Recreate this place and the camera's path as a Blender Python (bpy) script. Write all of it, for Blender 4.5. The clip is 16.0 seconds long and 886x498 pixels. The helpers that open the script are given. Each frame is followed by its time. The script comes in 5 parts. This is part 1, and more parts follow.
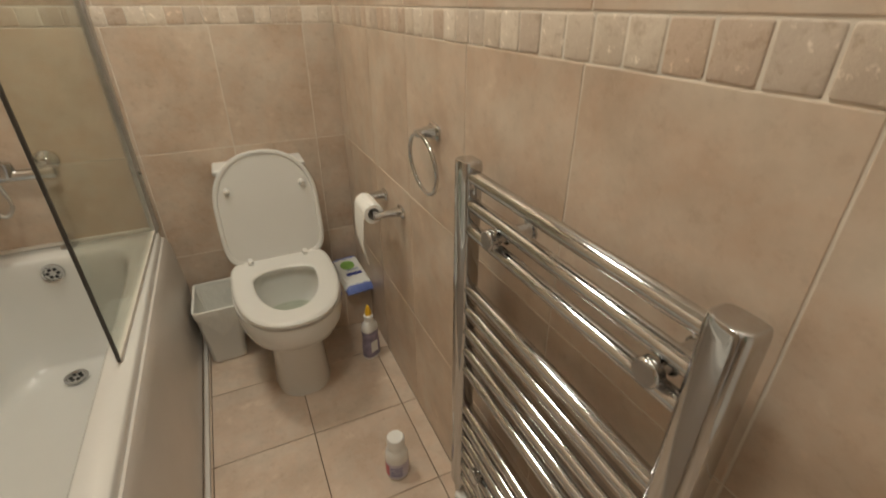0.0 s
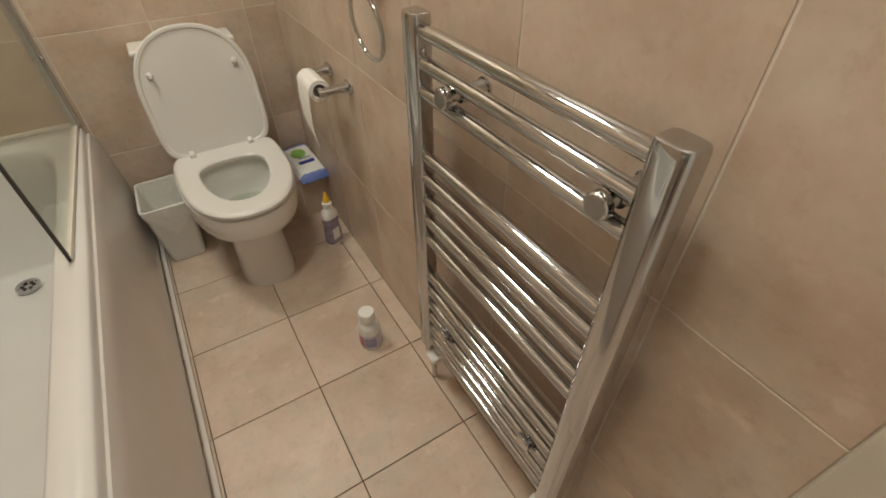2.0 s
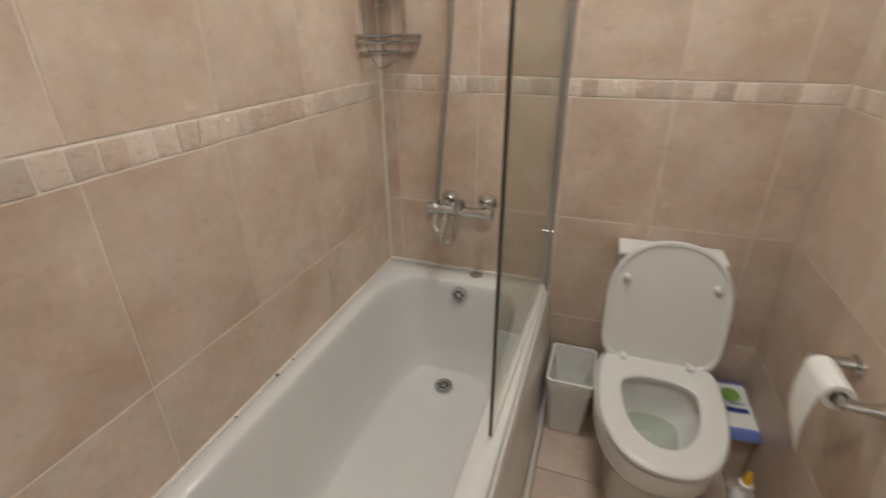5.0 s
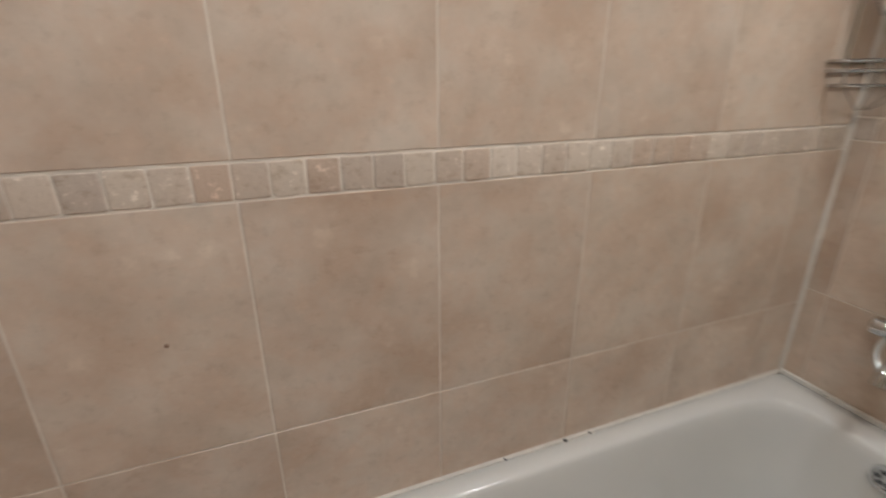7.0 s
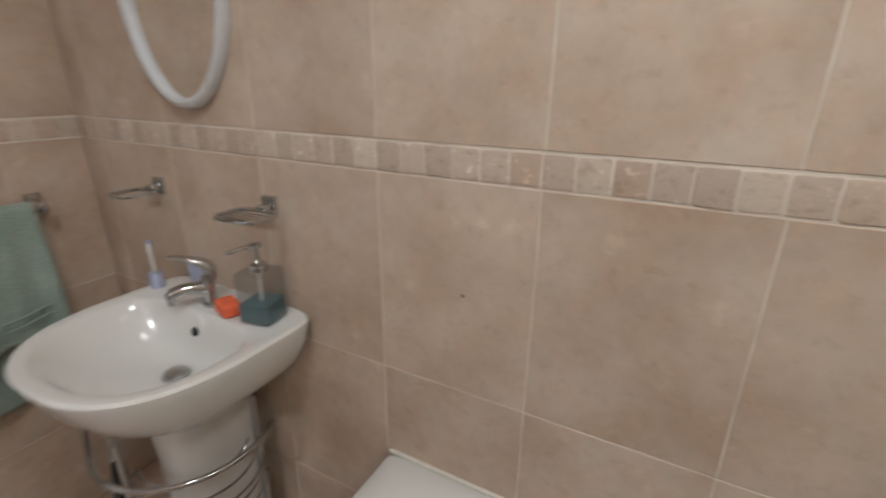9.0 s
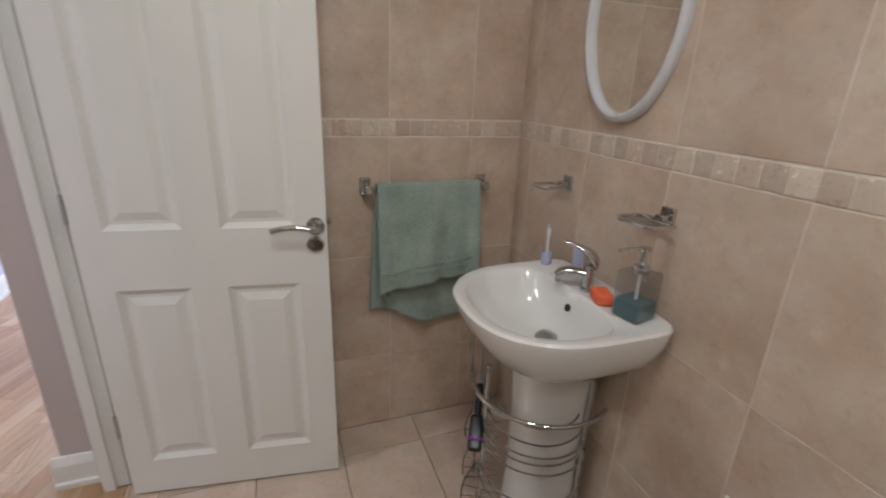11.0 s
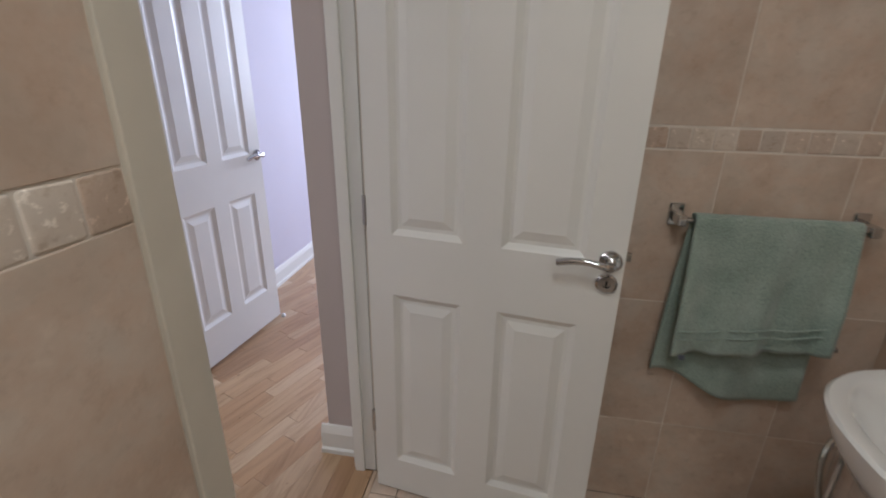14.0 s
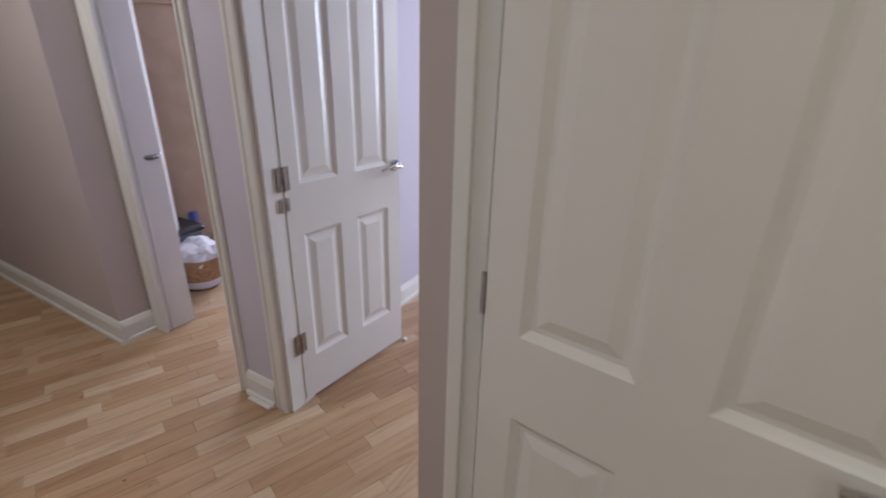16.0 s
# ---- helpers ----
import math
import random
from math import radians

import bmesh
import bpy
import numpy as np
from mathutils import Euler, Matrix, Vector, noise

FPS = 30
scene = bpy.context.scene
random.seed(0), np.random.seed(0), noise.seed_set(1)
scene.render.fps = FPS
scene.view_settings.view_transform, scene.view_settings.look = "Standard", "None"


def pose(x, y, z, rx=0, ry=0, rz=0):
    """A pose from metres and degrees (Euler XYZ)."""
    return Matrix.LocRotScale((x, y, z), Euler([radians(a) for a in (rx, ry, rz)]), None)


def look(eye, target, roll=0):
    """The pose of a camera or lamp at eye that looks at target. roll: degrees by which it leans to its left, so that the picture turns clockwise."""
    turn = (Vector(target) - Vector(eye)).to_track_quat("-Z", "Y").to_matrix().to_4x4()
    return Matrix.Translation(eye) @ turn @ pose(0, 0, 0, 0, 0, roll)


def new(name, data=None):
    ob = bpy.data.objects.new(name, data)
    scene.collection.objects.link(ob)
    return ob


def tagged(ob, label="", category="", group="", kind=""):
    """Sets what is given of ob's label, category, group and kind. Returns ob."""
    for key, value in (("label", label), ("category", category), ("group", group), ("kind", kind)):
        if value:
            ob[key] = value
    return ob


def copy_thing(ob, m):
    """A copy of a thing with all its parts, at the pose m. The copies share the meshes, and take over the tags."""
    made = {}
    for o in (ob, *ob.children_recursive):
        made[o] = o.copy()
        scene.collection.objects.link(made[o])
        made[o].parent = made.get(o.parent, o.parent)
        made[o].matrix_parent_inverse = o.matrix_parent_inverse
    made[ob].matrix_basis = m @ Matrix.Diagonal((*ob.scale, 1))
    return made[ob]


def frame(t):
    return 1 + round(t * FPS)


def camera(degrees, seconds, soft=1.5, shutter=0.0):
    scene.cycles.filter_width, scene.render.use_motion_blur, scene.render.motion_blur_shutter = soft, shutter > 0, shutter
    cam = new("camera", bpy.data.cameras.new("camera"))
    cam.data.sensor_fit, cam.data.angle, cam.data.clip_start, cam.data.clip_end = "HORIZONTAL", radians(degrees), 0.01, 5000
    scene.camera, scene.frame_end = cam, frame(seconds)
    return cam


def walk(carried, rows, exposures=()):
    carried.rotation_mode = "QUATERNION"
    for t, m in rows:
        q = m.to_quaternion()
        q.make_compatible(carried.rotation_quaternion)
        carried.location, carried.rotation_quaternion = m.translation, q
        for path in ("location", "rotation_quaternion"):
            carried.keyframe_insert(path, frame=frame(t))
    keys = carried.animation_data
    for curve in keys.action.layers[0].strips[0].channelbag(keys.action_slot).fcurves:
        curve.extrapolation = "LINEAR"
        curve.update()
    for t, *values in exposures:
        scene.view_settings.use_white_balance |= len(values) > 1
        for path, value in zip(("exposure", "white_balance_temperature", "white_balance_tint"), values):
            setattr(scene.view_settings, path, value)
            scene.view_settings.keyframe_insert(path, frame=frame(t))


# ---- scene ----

cam = camera(88.2, 16.0, soft=1.8, shutter=0.5)
PATH = [
    (0, (0.952, 0.906, 1.235), (1.693, 2.502, 0.284), 0.0),
    (0.5, (0.955, 0.903, 1.204), (1.734, 2.385, 0.11), -0.2),
    (1, (0.955, 0.896, 1.184), (1.741, 2.279, -0.028), -0.3),
    (1.5, (0.949, 0.885, 1.178), (1.724, 2.203, -0.111), -0.5),
    (2, (0.94, 0.882, 1.199), (1.709, 2.159, -0.135), -0.5),
    (2.5, (0.934, 0.905, 1.241), (1.701, 2.173, -0.102), -0.6),
    (3, (0.937, 0.928, 1.267), (1.675, 2.256, -0.035), -0.5),
    (3.5, (0.919, 0.947, 1.303), (1.503, 2.441, 0.109), -0.2),
    (4, (0.864, 1.006, 1.335), (1.1, 2.693, 0.287), -0.1),
    (4.3, (0.829, 1.053, 1.352), (0.827, 2.796, 0.37), 0.0),
    (4.5, (0.806, 1.091, 1.361), (0.624, 2.851, 0.424), -0.2),
    (4.7, (0.788, 1.13, 1.362), (0.432, 2.886, 0.468), -0.3),
    (6.8, (0.725, 1.368, 1.316), (-0.946, 2.207, 0.607), -0.4),
    (7, (0.709, 1.383, 1.311), (-1.041, 2.057, 0.617), -0.3),
    (7.5, (0.643, 1.45, 1.303), (-1.235, 1.649, 0.586), -0.3),
    (8, (0.613, 1.473, 1.303), (-1.266, 1.305, 0.6), -0.1),
    (8.5, (0.624, 1.501, 1.303), (-1.198, 1.02, 0.589), 0.2),
    (9, (0.683, 1.53, 1.300), (-0.981, 0.64, 0.615), 0.6),
    (9.5, (0.751, 1.533, 1.302), (-0.672, 0.289, 0.65), 1.6),
    (10, (0.819, 1.521, 1.309), (-0.334, 0.022, 0.661), 2.4),
    (10.2, (0.841, 1.513, 1.306), (-0.22, -0.053, 0.657), 2.7),
    (12.3, (0.870, 1.549, 1.314), (0.790, -0.337, 0.643), 0.4),
    (12.5, (0.892, 1.543, 1.314), (0.870, -0.346, 0.646), 0.6),
    (13, (0.918, 1.486, 1.312), (1.048, -0.394, 0.641), 0.9),
    (13.5, (0.946, 1.374, 1.312), (1.174, -0.486, 0.620), 0.9),
    (14, (0.980, 1.231, 1.314), (1.290, -0.611, 0.598), 1.0),
    (14.5, (1.001, 1.126, 1.317), (1.403, -0.695, 0.593), 1.4),
    (15, (1.019, 1.018, 1.320), (1.541, -0.771, 0.592), 1.7),
    (15.5, (1.046, 0.902, 1.330), (1.718, -0.828, 0.589), 1.6),
    (16, (1.089, 0.777, 1.350), (2.005, -0.831, 0.593), 1.4),
]
walk(cam, [(t, look(eye, target, roll)) for t, eye, target, roll in PATH],
     [(0, -0.26, 6350, 4), (2.5, -0.08, 6100, 5), (3.5, -0.13, 6000, 6), (4.7, -0.29, 5750, 8), (7.0, -0.36, 5500, 9), (8.5, -0.34, 5400, 7), (10, -0.30, 5400, 7), (12.5, -0.43, 5250, 9), (14.5, -0.77, 5450, 7), (16, -0.87, 5600, 7)])

# ---- world and light ----
world = bpy.data.worlds.new("world")
scene.world = world
world.use_nodes = True
wn = world.node_tree.nodes
sky = wn.new("ShaderNodeTexSky")
sky.sky_type, sky.sun_disc, sky.sun_elevation, sky.sun_rotation = "NISHITA", False, radians(35), radians(200)
world.node_tree.links.new(sky.outputs[0], wn["Background"].inputs[0])
wn["Background"].inputs[1].default_value = 0.1


def area_lamp(name, place, target, power, size, size_y, colour):
    data = bpy.data.lights.new(name, "AREA")
    data.shape, data.size, data.size_y, data.energy, data.color = "RECTANGLE", size, size_y, power, colour
    ob = new(name, data)
    ob.matrix_world = look(place, target)
    return ob


WARM, DAY = (1.0, 0.92, 0.79), (0.90, 0.88, 1.0)
CEIL = 2.35
for px, py, watts in ((0.66, 2.30, 12.5), (0.86, 1.30, 12.0)):
    area_lamp("ceiling_spot", (px, py, CEIL - 0.004), (px, py, 0), watts, 0.28, 0.28, WARM)
area_lamp("unseen_window_light", (0.9, -3.24, 1.5), (1.9, -0.3, 0.7), 118, 1.5, 1.3, DAY)
# area lamp added at an unseen bedroom window to light bedroom and hall
area_lamp("unseen_window_light", (4.3, -2.86, 1.5), (3.9, 0, 0.9), 105, 1.2, 1.2, DAY)
# fill light added to brighten the hall; no such fitting is known there
area_lamp("hall_fill", (3.2, 0.75, CEIL - 0.004), (3.2, 0.75, 0), 26, 0.15, 0.15, (1.0, 0.9, 0.8))

# ---- helpers ----
W, L, WD = 1.362, 2.72, 1.375


def link_mesh(name, bm, mat, smooth=True, recalc=True):
    if recalc:
        bmesh.ops.recalc_face_normals(bm, faces=bm.faces)
    me = bpy.data.meshes.new(name)
    bm.to_mesh(me)
    bm.free()
    for m in (mat if isinstance(mat, (list, tuple)) else [mat]):
        me.materials.append(m)
    if smooth:
        me.shade_smooth()
        me.set_sharp_from_angle(angle=radians(38))
    ob = new(name, me)
    if smooth and len(me.polygons) < 700:
        ob.modifiers.new("normals", "WEIGHTED_NORMAL").keep_sharp = True
    return ob


def part(name, bm, mat, parent, label="", smooth=True):
    ob = link_mesh(name, bm, mat, smooth)
    ob.parent = parent
    return tagged(ob, label)


def thing(name, place, label, category, group="", rz=0):
    ob = new(name)
    ob.empty_display_size = 0.05
    ob.matrix_world = place if isinstance(place, Matrix) else pose(*place, 0, 0, rz)
    return tagged(ob, label, category, group)


def structure(name, bm, mat, label, smooth=False):
    return tagged(link_mesh(name, bm, mat, smooth), label, "structure", kind="structure")


def box_in(bm, a, b, bevel=0.0, seg=2, m=None):
    made = bmesh.ops.create_cube(bm, size=1)["verts"]
    for v in made:
        v.co = Vector([(a[i] + b[i]) / 2 + v.co[i] * (b[i] - a[i]) for i in range(3)])
    if bevel:
        edges = list({e for v in made for e in v.link_edges})
        got = bmesh.ops.bevel(bm, geom=edges, offset=bevel, segments=seg, affect="EDGES", profile=0.5)
        made = list({v for f in got["faces"] for v in f.verts} | {v for v in made if v.is_valid})
    if m is not None:
        bmesh.ops.transform(bm, matrix=m, verts=made)
    return bm


def box(a, b, bevel=0.0, seg=2, m=None):
    return box_in(bmesh.new(), a, b, bevel, seg, m)


def skin(loops, cap_first=True, cap_last=True, closed=True, bm=None):
    """Faces between loops of as many points each."""
    bm = bm or bmesh.new()
    rings = [[bm.verts.new(p) for p in loop] for loop in loops]
    n = len(rings[0])
    for r0, r1 in zip(rings, rings[1:]):
        for i in range(n if closed else n - 1):
            j = (i + 1) % n
            bm.faces.new((r0[i], r0[j], r1[j], r1[i]))
    if cap_first:
        bm.faces.new(rings[0][::-1])
    if cap_last:
        bm.faces.new(rings[-1])
    return bm


def egg(cx, cy, z, front, back, half, nf=2.3, nb=2.3, n=56, axis="y"):
    """A loop in the plane z; its front points to -y (axis y) or to +x (axis x)."""
    out = []
    for i in range(n):
        t = 2 * math.pi * i / n
        c, s = math.cos(t), math.sin(t)
        e = nf if c > 0 else nb
        u = (front if c > 0 else back) * math.copysign(abs(c) ** (2 / e), c)
        w = half * math.copysign(abs(s) ** (2 / e), s)
        out.append((cx + w, cy - u, z) if axis == "y" else (cx + u, cy + w, z))
    return out


def lathe(profile, n=24, bm=None, at=(0, 0, 0)):
    loops = [[(at[0] + r * math.cos(2 * math.pi * i / n), at[1] + r * math.sin(2 * math.pi * i / n), at[2] + z) for i in range(n)] for r, z in profile]
    return skin(loops, bm=bm)


def tube(points, r, n=10, closed=False, bm=None):
    pts = [Vector(p) for p in points]
    loops, side = [], None
    m = len(pts)
    for i, p in enumerate(pts):
        a = pts[(i - 1) % m] if closed or i else pts[0]
        b = pts[(i + 1) % m] if closed or i < m - 1 else pts[-1]
        way = (b - a).normalized()
        if side is None:
            side = way.orthogonal().normalized()
        side = (side - way * side.dot(way)).normalized()
        up = way.cross(side)
        loops.append([p + r * (math.cos(2 * math.pi * k / n) * side + math.sin(2 * math.pi * k / n) * up) for k in range(n)])
    if closed:
        loops.append(loops[0])
        made = skin(loops, False, False, bm=bm)
        bmesh.ops.remove_doubles(made, verts=made.verts, dist=1e-5)
        return made
    return skin(loops, bm=bm)


def arc(cx, cy, z, r, a0, a1, n=20):
    return [(cx + r * math.cos(radians(a0 + (a1 - a0) * i / n)), cy + r * math.sin(radians(a0 + (a1 - a0) * i / n)), z) for i in range(n + 1)]


def bend(points, steps=6):
    """A smooth line through the points."""
    p = [Vector(q) for q in points]
    p = [2 * p[0] - p[1]] + p + [2 * p[-1] - p[-2]]
    out = []
    for a, b, c, d in zip(p, p[1:], p[2:], p[3:]):
        for k in range(steps):
            t = k / steps
            out.append(0.5 * (2 * b + (c - a) * t + (2 * a - 5 * b + 4 * c - d) * t * t + (3 * b - a - 3 * c + d) * t ** 3))
    return out + [p[-2]]


# ---- materials ----
def material(name, colour, rough=0.5, metal=0.0, **more):
    mat = bpy.data.materials.new(name)
    mat.use_nodes = True
    b = mat.node_tree.nodes["Principled BSDF"]
    b.inputs["Base Color"].default_value = (*colour, 1)
    b.inputs["Roughness"].default_value = rough
    b.inputs["Metallic"].default_value = metal
    for key, value in more.items():
        b.inputs[key.replace("_", " ")].default_value = value
    return mat


def node(mat, kind, **settings):
    n = mat.node_tree.nodes.new(kind)
    for key, value in settings.items():
        if key in n.inputs:
            n.inputs[key].default_value = value
    return n


def wire(mat, a, b):
    mat.node_tree.links.new(a, b)


def ramp(mat, source, stops):
    r = mat.node_tree.nodes.new("ShaderNodeValToRGB")
    while len(r.color_ramp.elements) < len(stops):
        r.color_ramp.elements.new(0.5)
    for e, (at, c) in zip(r.color_ramp.elements, stops):
        e.position, e.color = at, (*c, 1)
    wire(mat, source, r.inputs[0])
    return r.outputs[0]


def noisy(mat, scale, detail=4.0, offset=True, rough=0.55, coords="Object"):
    tc = mat.node_tree.nodes.new("ShaderNodeTexCoord")
    tex = node(mat, "ShaderNodeTexNoise", Scale=scale, Detail=detail, Roughness=rough)
    vec = tc.outputs[coords]
    if offset:
        info = mat.node_tree.nodes.new("ShaderNodeObjectInfo")
        mul = mat.node_tree.nodes.new("ShaderNodeVectorMath")
        mul.operation = "MULTIPLY_ADD"
        comb = mat.node_tree.nodes.new("ShaderNodeCombineXYZ")
        for k in range(3):
            wire(mat, info.outputs["Random"], comb.inputs[k])
        wire(mat, comb.outputs[0], mul.inputs[0])
        mul.inputs[1].default_value = (17.0, 31.0, 7.0)
        wire(mat, vec, mul.inputs[2])
        vec = mul.outputs[0]
    wire(mat, vec, tex.inputs["Vector"])
    return tex.outputs["Fac"]


def mixed(mat, fac, a, b, blend="MIX"):
    m = mat.node_tree.nodes.new("ShaderNodeMix")
    m.data_type, m.blend_type = "RGBA", blend
    for value, slot in ((fac, 0), (a, 6), (b, 7)):
        if hasattr(value, "is_linked"):
            wire(mat, value, m.inputs[slot])
        elif slot == 0:
            m.inputs[0].default_value = value
        else:
            m.inputs[slot].default_value = (*value, 1)
    return m.outputs[2]


def bumped(mat, height, strength=0.2, distance=0.002):
    bump = node(mat, "ShaderNodeBump", Strength=strength, Distance=distance)
    wire(mat, height, bump.inputs["Height"])
    wire(mat, bump.outputs[0], mat.node_tree.nodes["Principled BSDF"].inputs["Normal"])


def base(mat, colour):
    wire(mat, colour, mat.node_tree.nodes["Principled BSDF"].inputs["Base Color"])


def rough(mat, source, lo, hi):
    mr = node(mat, "ShaderNodeMapRange")
    mr.inputs["To Min"].default_value, mr.inputs["To Max"].default_value = lo, hi
    wire(mat, source, mr.inputs[0])
    wire(mat, mr.outputs[0], mat.node_tree.nodes["Principled BSDF"].inputs["Roughness"])


def plain(name, colour, r=0.4, vary=0.08, scale=6.0, metal=0.0, bump=0.05, bump_scale=60.0, **more):
    """Paint, plastic or glaze: one colour with faint soiling and a fine relief."""
    mat = material(name, colour, r, metal, **more)
    fac = noisy(mat, scale, 5)
    dark = tuple(c * (1 - vary) for c in colour)
    light = tuple(min(1.0, c * (1 + vary * 0.5)) for c in colour)
    base(mat, ramp(mat, fac, ((0.3, dark), (0.7, light))))
    rough(mat, fac, max(0.02, r - 0.06), r + 0.08)
    if bump:
        bumped(mat, noisy(mat, bump_scale, 3), bump, 0.001)
    return mat


def tile_material(name, lo, mid, hi, r):
    mat = material(name, mid, r)
    big, fine = noisy(mat, 5.5, 6, rough=0.62), noisy(mat, 38, 5, rough=0.7)
    cloud = ramp(mat, big, ((0.34, lo), (0.5, mid), (0.66, hi)))
    speck = ramp(mat, fine, ((0.28, (0.84, 0.81, 0.78)), (0.46, (1, 1, 1)), (0.58, (1, 1, 1)), (0.72, (1.10, 1.09, 1.08))))
    patch = ramp(mat, noisy(mat, 13, 4, rough=0.6), ((0.32, (0.95, 0.965, 0.97)), (0.46, (1, 1, 1)), (0.57, (1.0, 0.955, 0.925)), (0.64, (1.02, 1.0, 0.985)), (0.72, (1.14, 1.14, 1.13))))
    cloud = mixed(mat, 1.0, cloud, patch, "MULTIPLY")
    info = mat.node_tree.nodes.new("ShaderNodeObjectInfo")
    tone = ramp(mat, info.outputs["Random"], ((0.0, (0.94, 0.93, 0.92)), (1.0, (1.04, 1.04, 1.03))))
    base(mat, mixed(mat, 1.0, mixed(mat, 0.8, cloud, speck, "MULTIPLY"), tone, "MULTIPLY"))
    rough(mat, fine, r - 0.08, r + 0.14)
    bumped(mat, fine, 0.12, 0.0012)
    return mat


M_TILE = tile_material("wall_tile", (0.495, 0.385, 0.295), (0.575, 0.470, 0.375), (0.640, 0.545, 0.450), 0.34)
M_FLOORTILE = tile_material("floor_tile", (0.53, 0.425, 0.335), (0.60, 0.49, 0.395), (0.66, 0.55, 0.455), 0.36)
M_GROUT = plain("grout", (0.74, 0.67, 0.58), 0.8, 0.18, 14, bump=0.3, bump_scale=220)
M_DARKGROUT = plain("floor_grout", (0.13, 0.09, 0.06), 0.85, 0.3, 12, bump=0.3, bump_scale=200)
M_MOSAIC = material("tumbled_stone", (0.5, 0.4, 0.3), 0.6)
info = M_MOSAIC.node_tree.nodes.new("ShaderNodeObjectInfo")
tone = ramp(M_MOSAIC, info.outputs["Random"], ((0.0, (0.63, 0.54, 0.44)), (0.25, (0.56, 0.465, 0.375)), (0.45, (0.51, 0.43, 0.355)), (0.6, (0.53, 0.40, 0.30)), (0.75, (0.61, 0.515, 0.42)), (1.0, (0.70, 0.61, 0.51))))
pits = noisy(M_MOSAIC, 60, 5, rough=0.7)
base(M_MOSAIC, mixed(M_MOSAIC, 1.0, tone, ramp(M_MOSAIC, pits, ((0.33, (0.80, 0.75, 0.70)), (0.46, (1, 1, 1)), (0.60, (1.0, 1.0, 1.0)), (0.66, (1.42, 1.48, 1.55)))), "MULTIPLY"))
bumped(M_MOSAIC, pits, 0.5, 0.003)
M_CERAMIC = plain("white_ceramic", (0.74, 0.73, 0.70), 0.1, 0.03, 3, bump=0.0, Coat_Weight=0.5, Coat_Roughness=0.05)
M_SEAT = plain("white_seat_plastic", (0.68, 0.665, 0.63), 0.24, 0.03, 4, bump=0.02)
M_ACRYLIC = plain("white_acrylic", (0.70, 0.69, 0.66), 0.14, 0.04, 3, bump=0.0, Coat_Weight=0.4, Coat_Roughness=0.06)
M_PANEL = plain("bath_panel_plastic", (0.66, 0.62, 0.57), 0.2, 0.06, 3, bump=0.03, bump_scale=5)
M_CHROME = material("chrome", (0.56, 0.565, 0.57), 0.05, 1.0)
rough(M_CHROME, noisy(M_CHROME, 30, 5), 0.04, 0.11)
M_STEEL = plain("brushed_steel", (0.52, 0.52, 0.51), 0.3, 0.1, 40, metal=1.0, bump=0.05)
M_DARK = plain("black_plastic", (0.018, 0.018, 0.02), 0.35, 0.2)
M_HOLE = plain("dark_hole", (0.01, 0.01, 0.01), 0.7)
M_SEAL = plain("dark_seal", (0.045, 0.038, 0.03), 0.45, 0.2)
M_SILICONE = plain("white_silicone", (0.74, 0.70, 0.63), 0.45, 0.12, 20)
M_PAINTWHITE = plain("white_gloss_paint", (0.75, 0.74, 0.69), 0.3, 0.035, 2.5, bump=0.06, bump_scale=25)
M_CREAM = plain("aged_cream_paint", (0.63, 0.58, 0.48), 0.36, 0.08, 6, bump=0.08, bump_scale=25)
M_HALLWALL = plain("taupe_wall_paint", (0.50, 0.44, 0.41), 0.75, 0.05, 1.5, bump=0.08, bump_scale=120)
M_LILAC = plain("lilac_wall_paint", (0.59, 0.56, 0.63), 0.75, 0.04, 1.5, bump=0.08, bump_scale=120)
M_CEILING = plain("white_ceiling_paint", (0.78, 0.77, 0.74), 0.8, 0.03, 2, bump=0.08, bump_scale=90)
M_PAPER = plain("white_tissue_paper", (0.83, 0.81, 0.77), 0.9, 0.04, 20, bump=0.2, bump_scale=150)
M_MIRROR = material("mirror", (0.86, 0.87, 0.86), 0.015, 1.0)
M_FRAMEGREY = plain("pale_grey_plastic", (0.60, 0.60, 0.61), 0.25, 0.04)
M_ORANGE = plain("coral_sponge", (0.85, 0.16, 0.06), 0.8, 0.15, 60, bump=0.5, bump_scale=250)
M_BLUE = plain("blue_plastic", (0.16, 0.22, 0.55), 0.3, 0.1)
M_PALEBLUE = plain("pale_blue_plastic", (0.45, 0.48, 0.66), 0.3, 0.1)
M_NAVY = plain("navy_print", (0.03, 0.05, 0.28), 0.35, 0.1)
M_GREEN = plain("lime_print", (0.28, 0.50, 0.12), 0.35, 0.25, 60)
M_YELLOW = plain("yellow_cap_plastic", (0.85, 0.50, 0.03), 0.35, 0.08)
M_LILACLABEL = plain("lilac_label", (0.60, 0.56, 0.66), 0.4, 0.15, 40)
M_PURPLE = plain("purple_plastic", (0.22, 0.06, 0.30), 0.3, 0.1)
M_PINK = plain("red_pink_print", (0.55, 0.13, 0.18), 0.4, 0.1)
M_WHITEPL = plain("white_plastic", (0.80, 0.79, 0.76), 0.35, 0.05)
M_BRASSY = plain("dull_hinge_steel", (0.36, 0.34, 0.30), 0.38, 0.2, 50, metal=1.0)
M_BEECH = material("beech_veneer", (0.46, 0.31, 0.21), 0.45)
base(M_BEECH, ramp(M_BEECH, noisy(M_BEECH, 7, 6), ((0.3, (0.47, 0.345, 0.235)), (0.7, (0.58, 0.435, 0.31)))))
M_WICKER = plain("woven_wicker", (0.42, 0.25, 0.13), 0.75, 0.45, 60, bump=0.8, bump_scale=120)
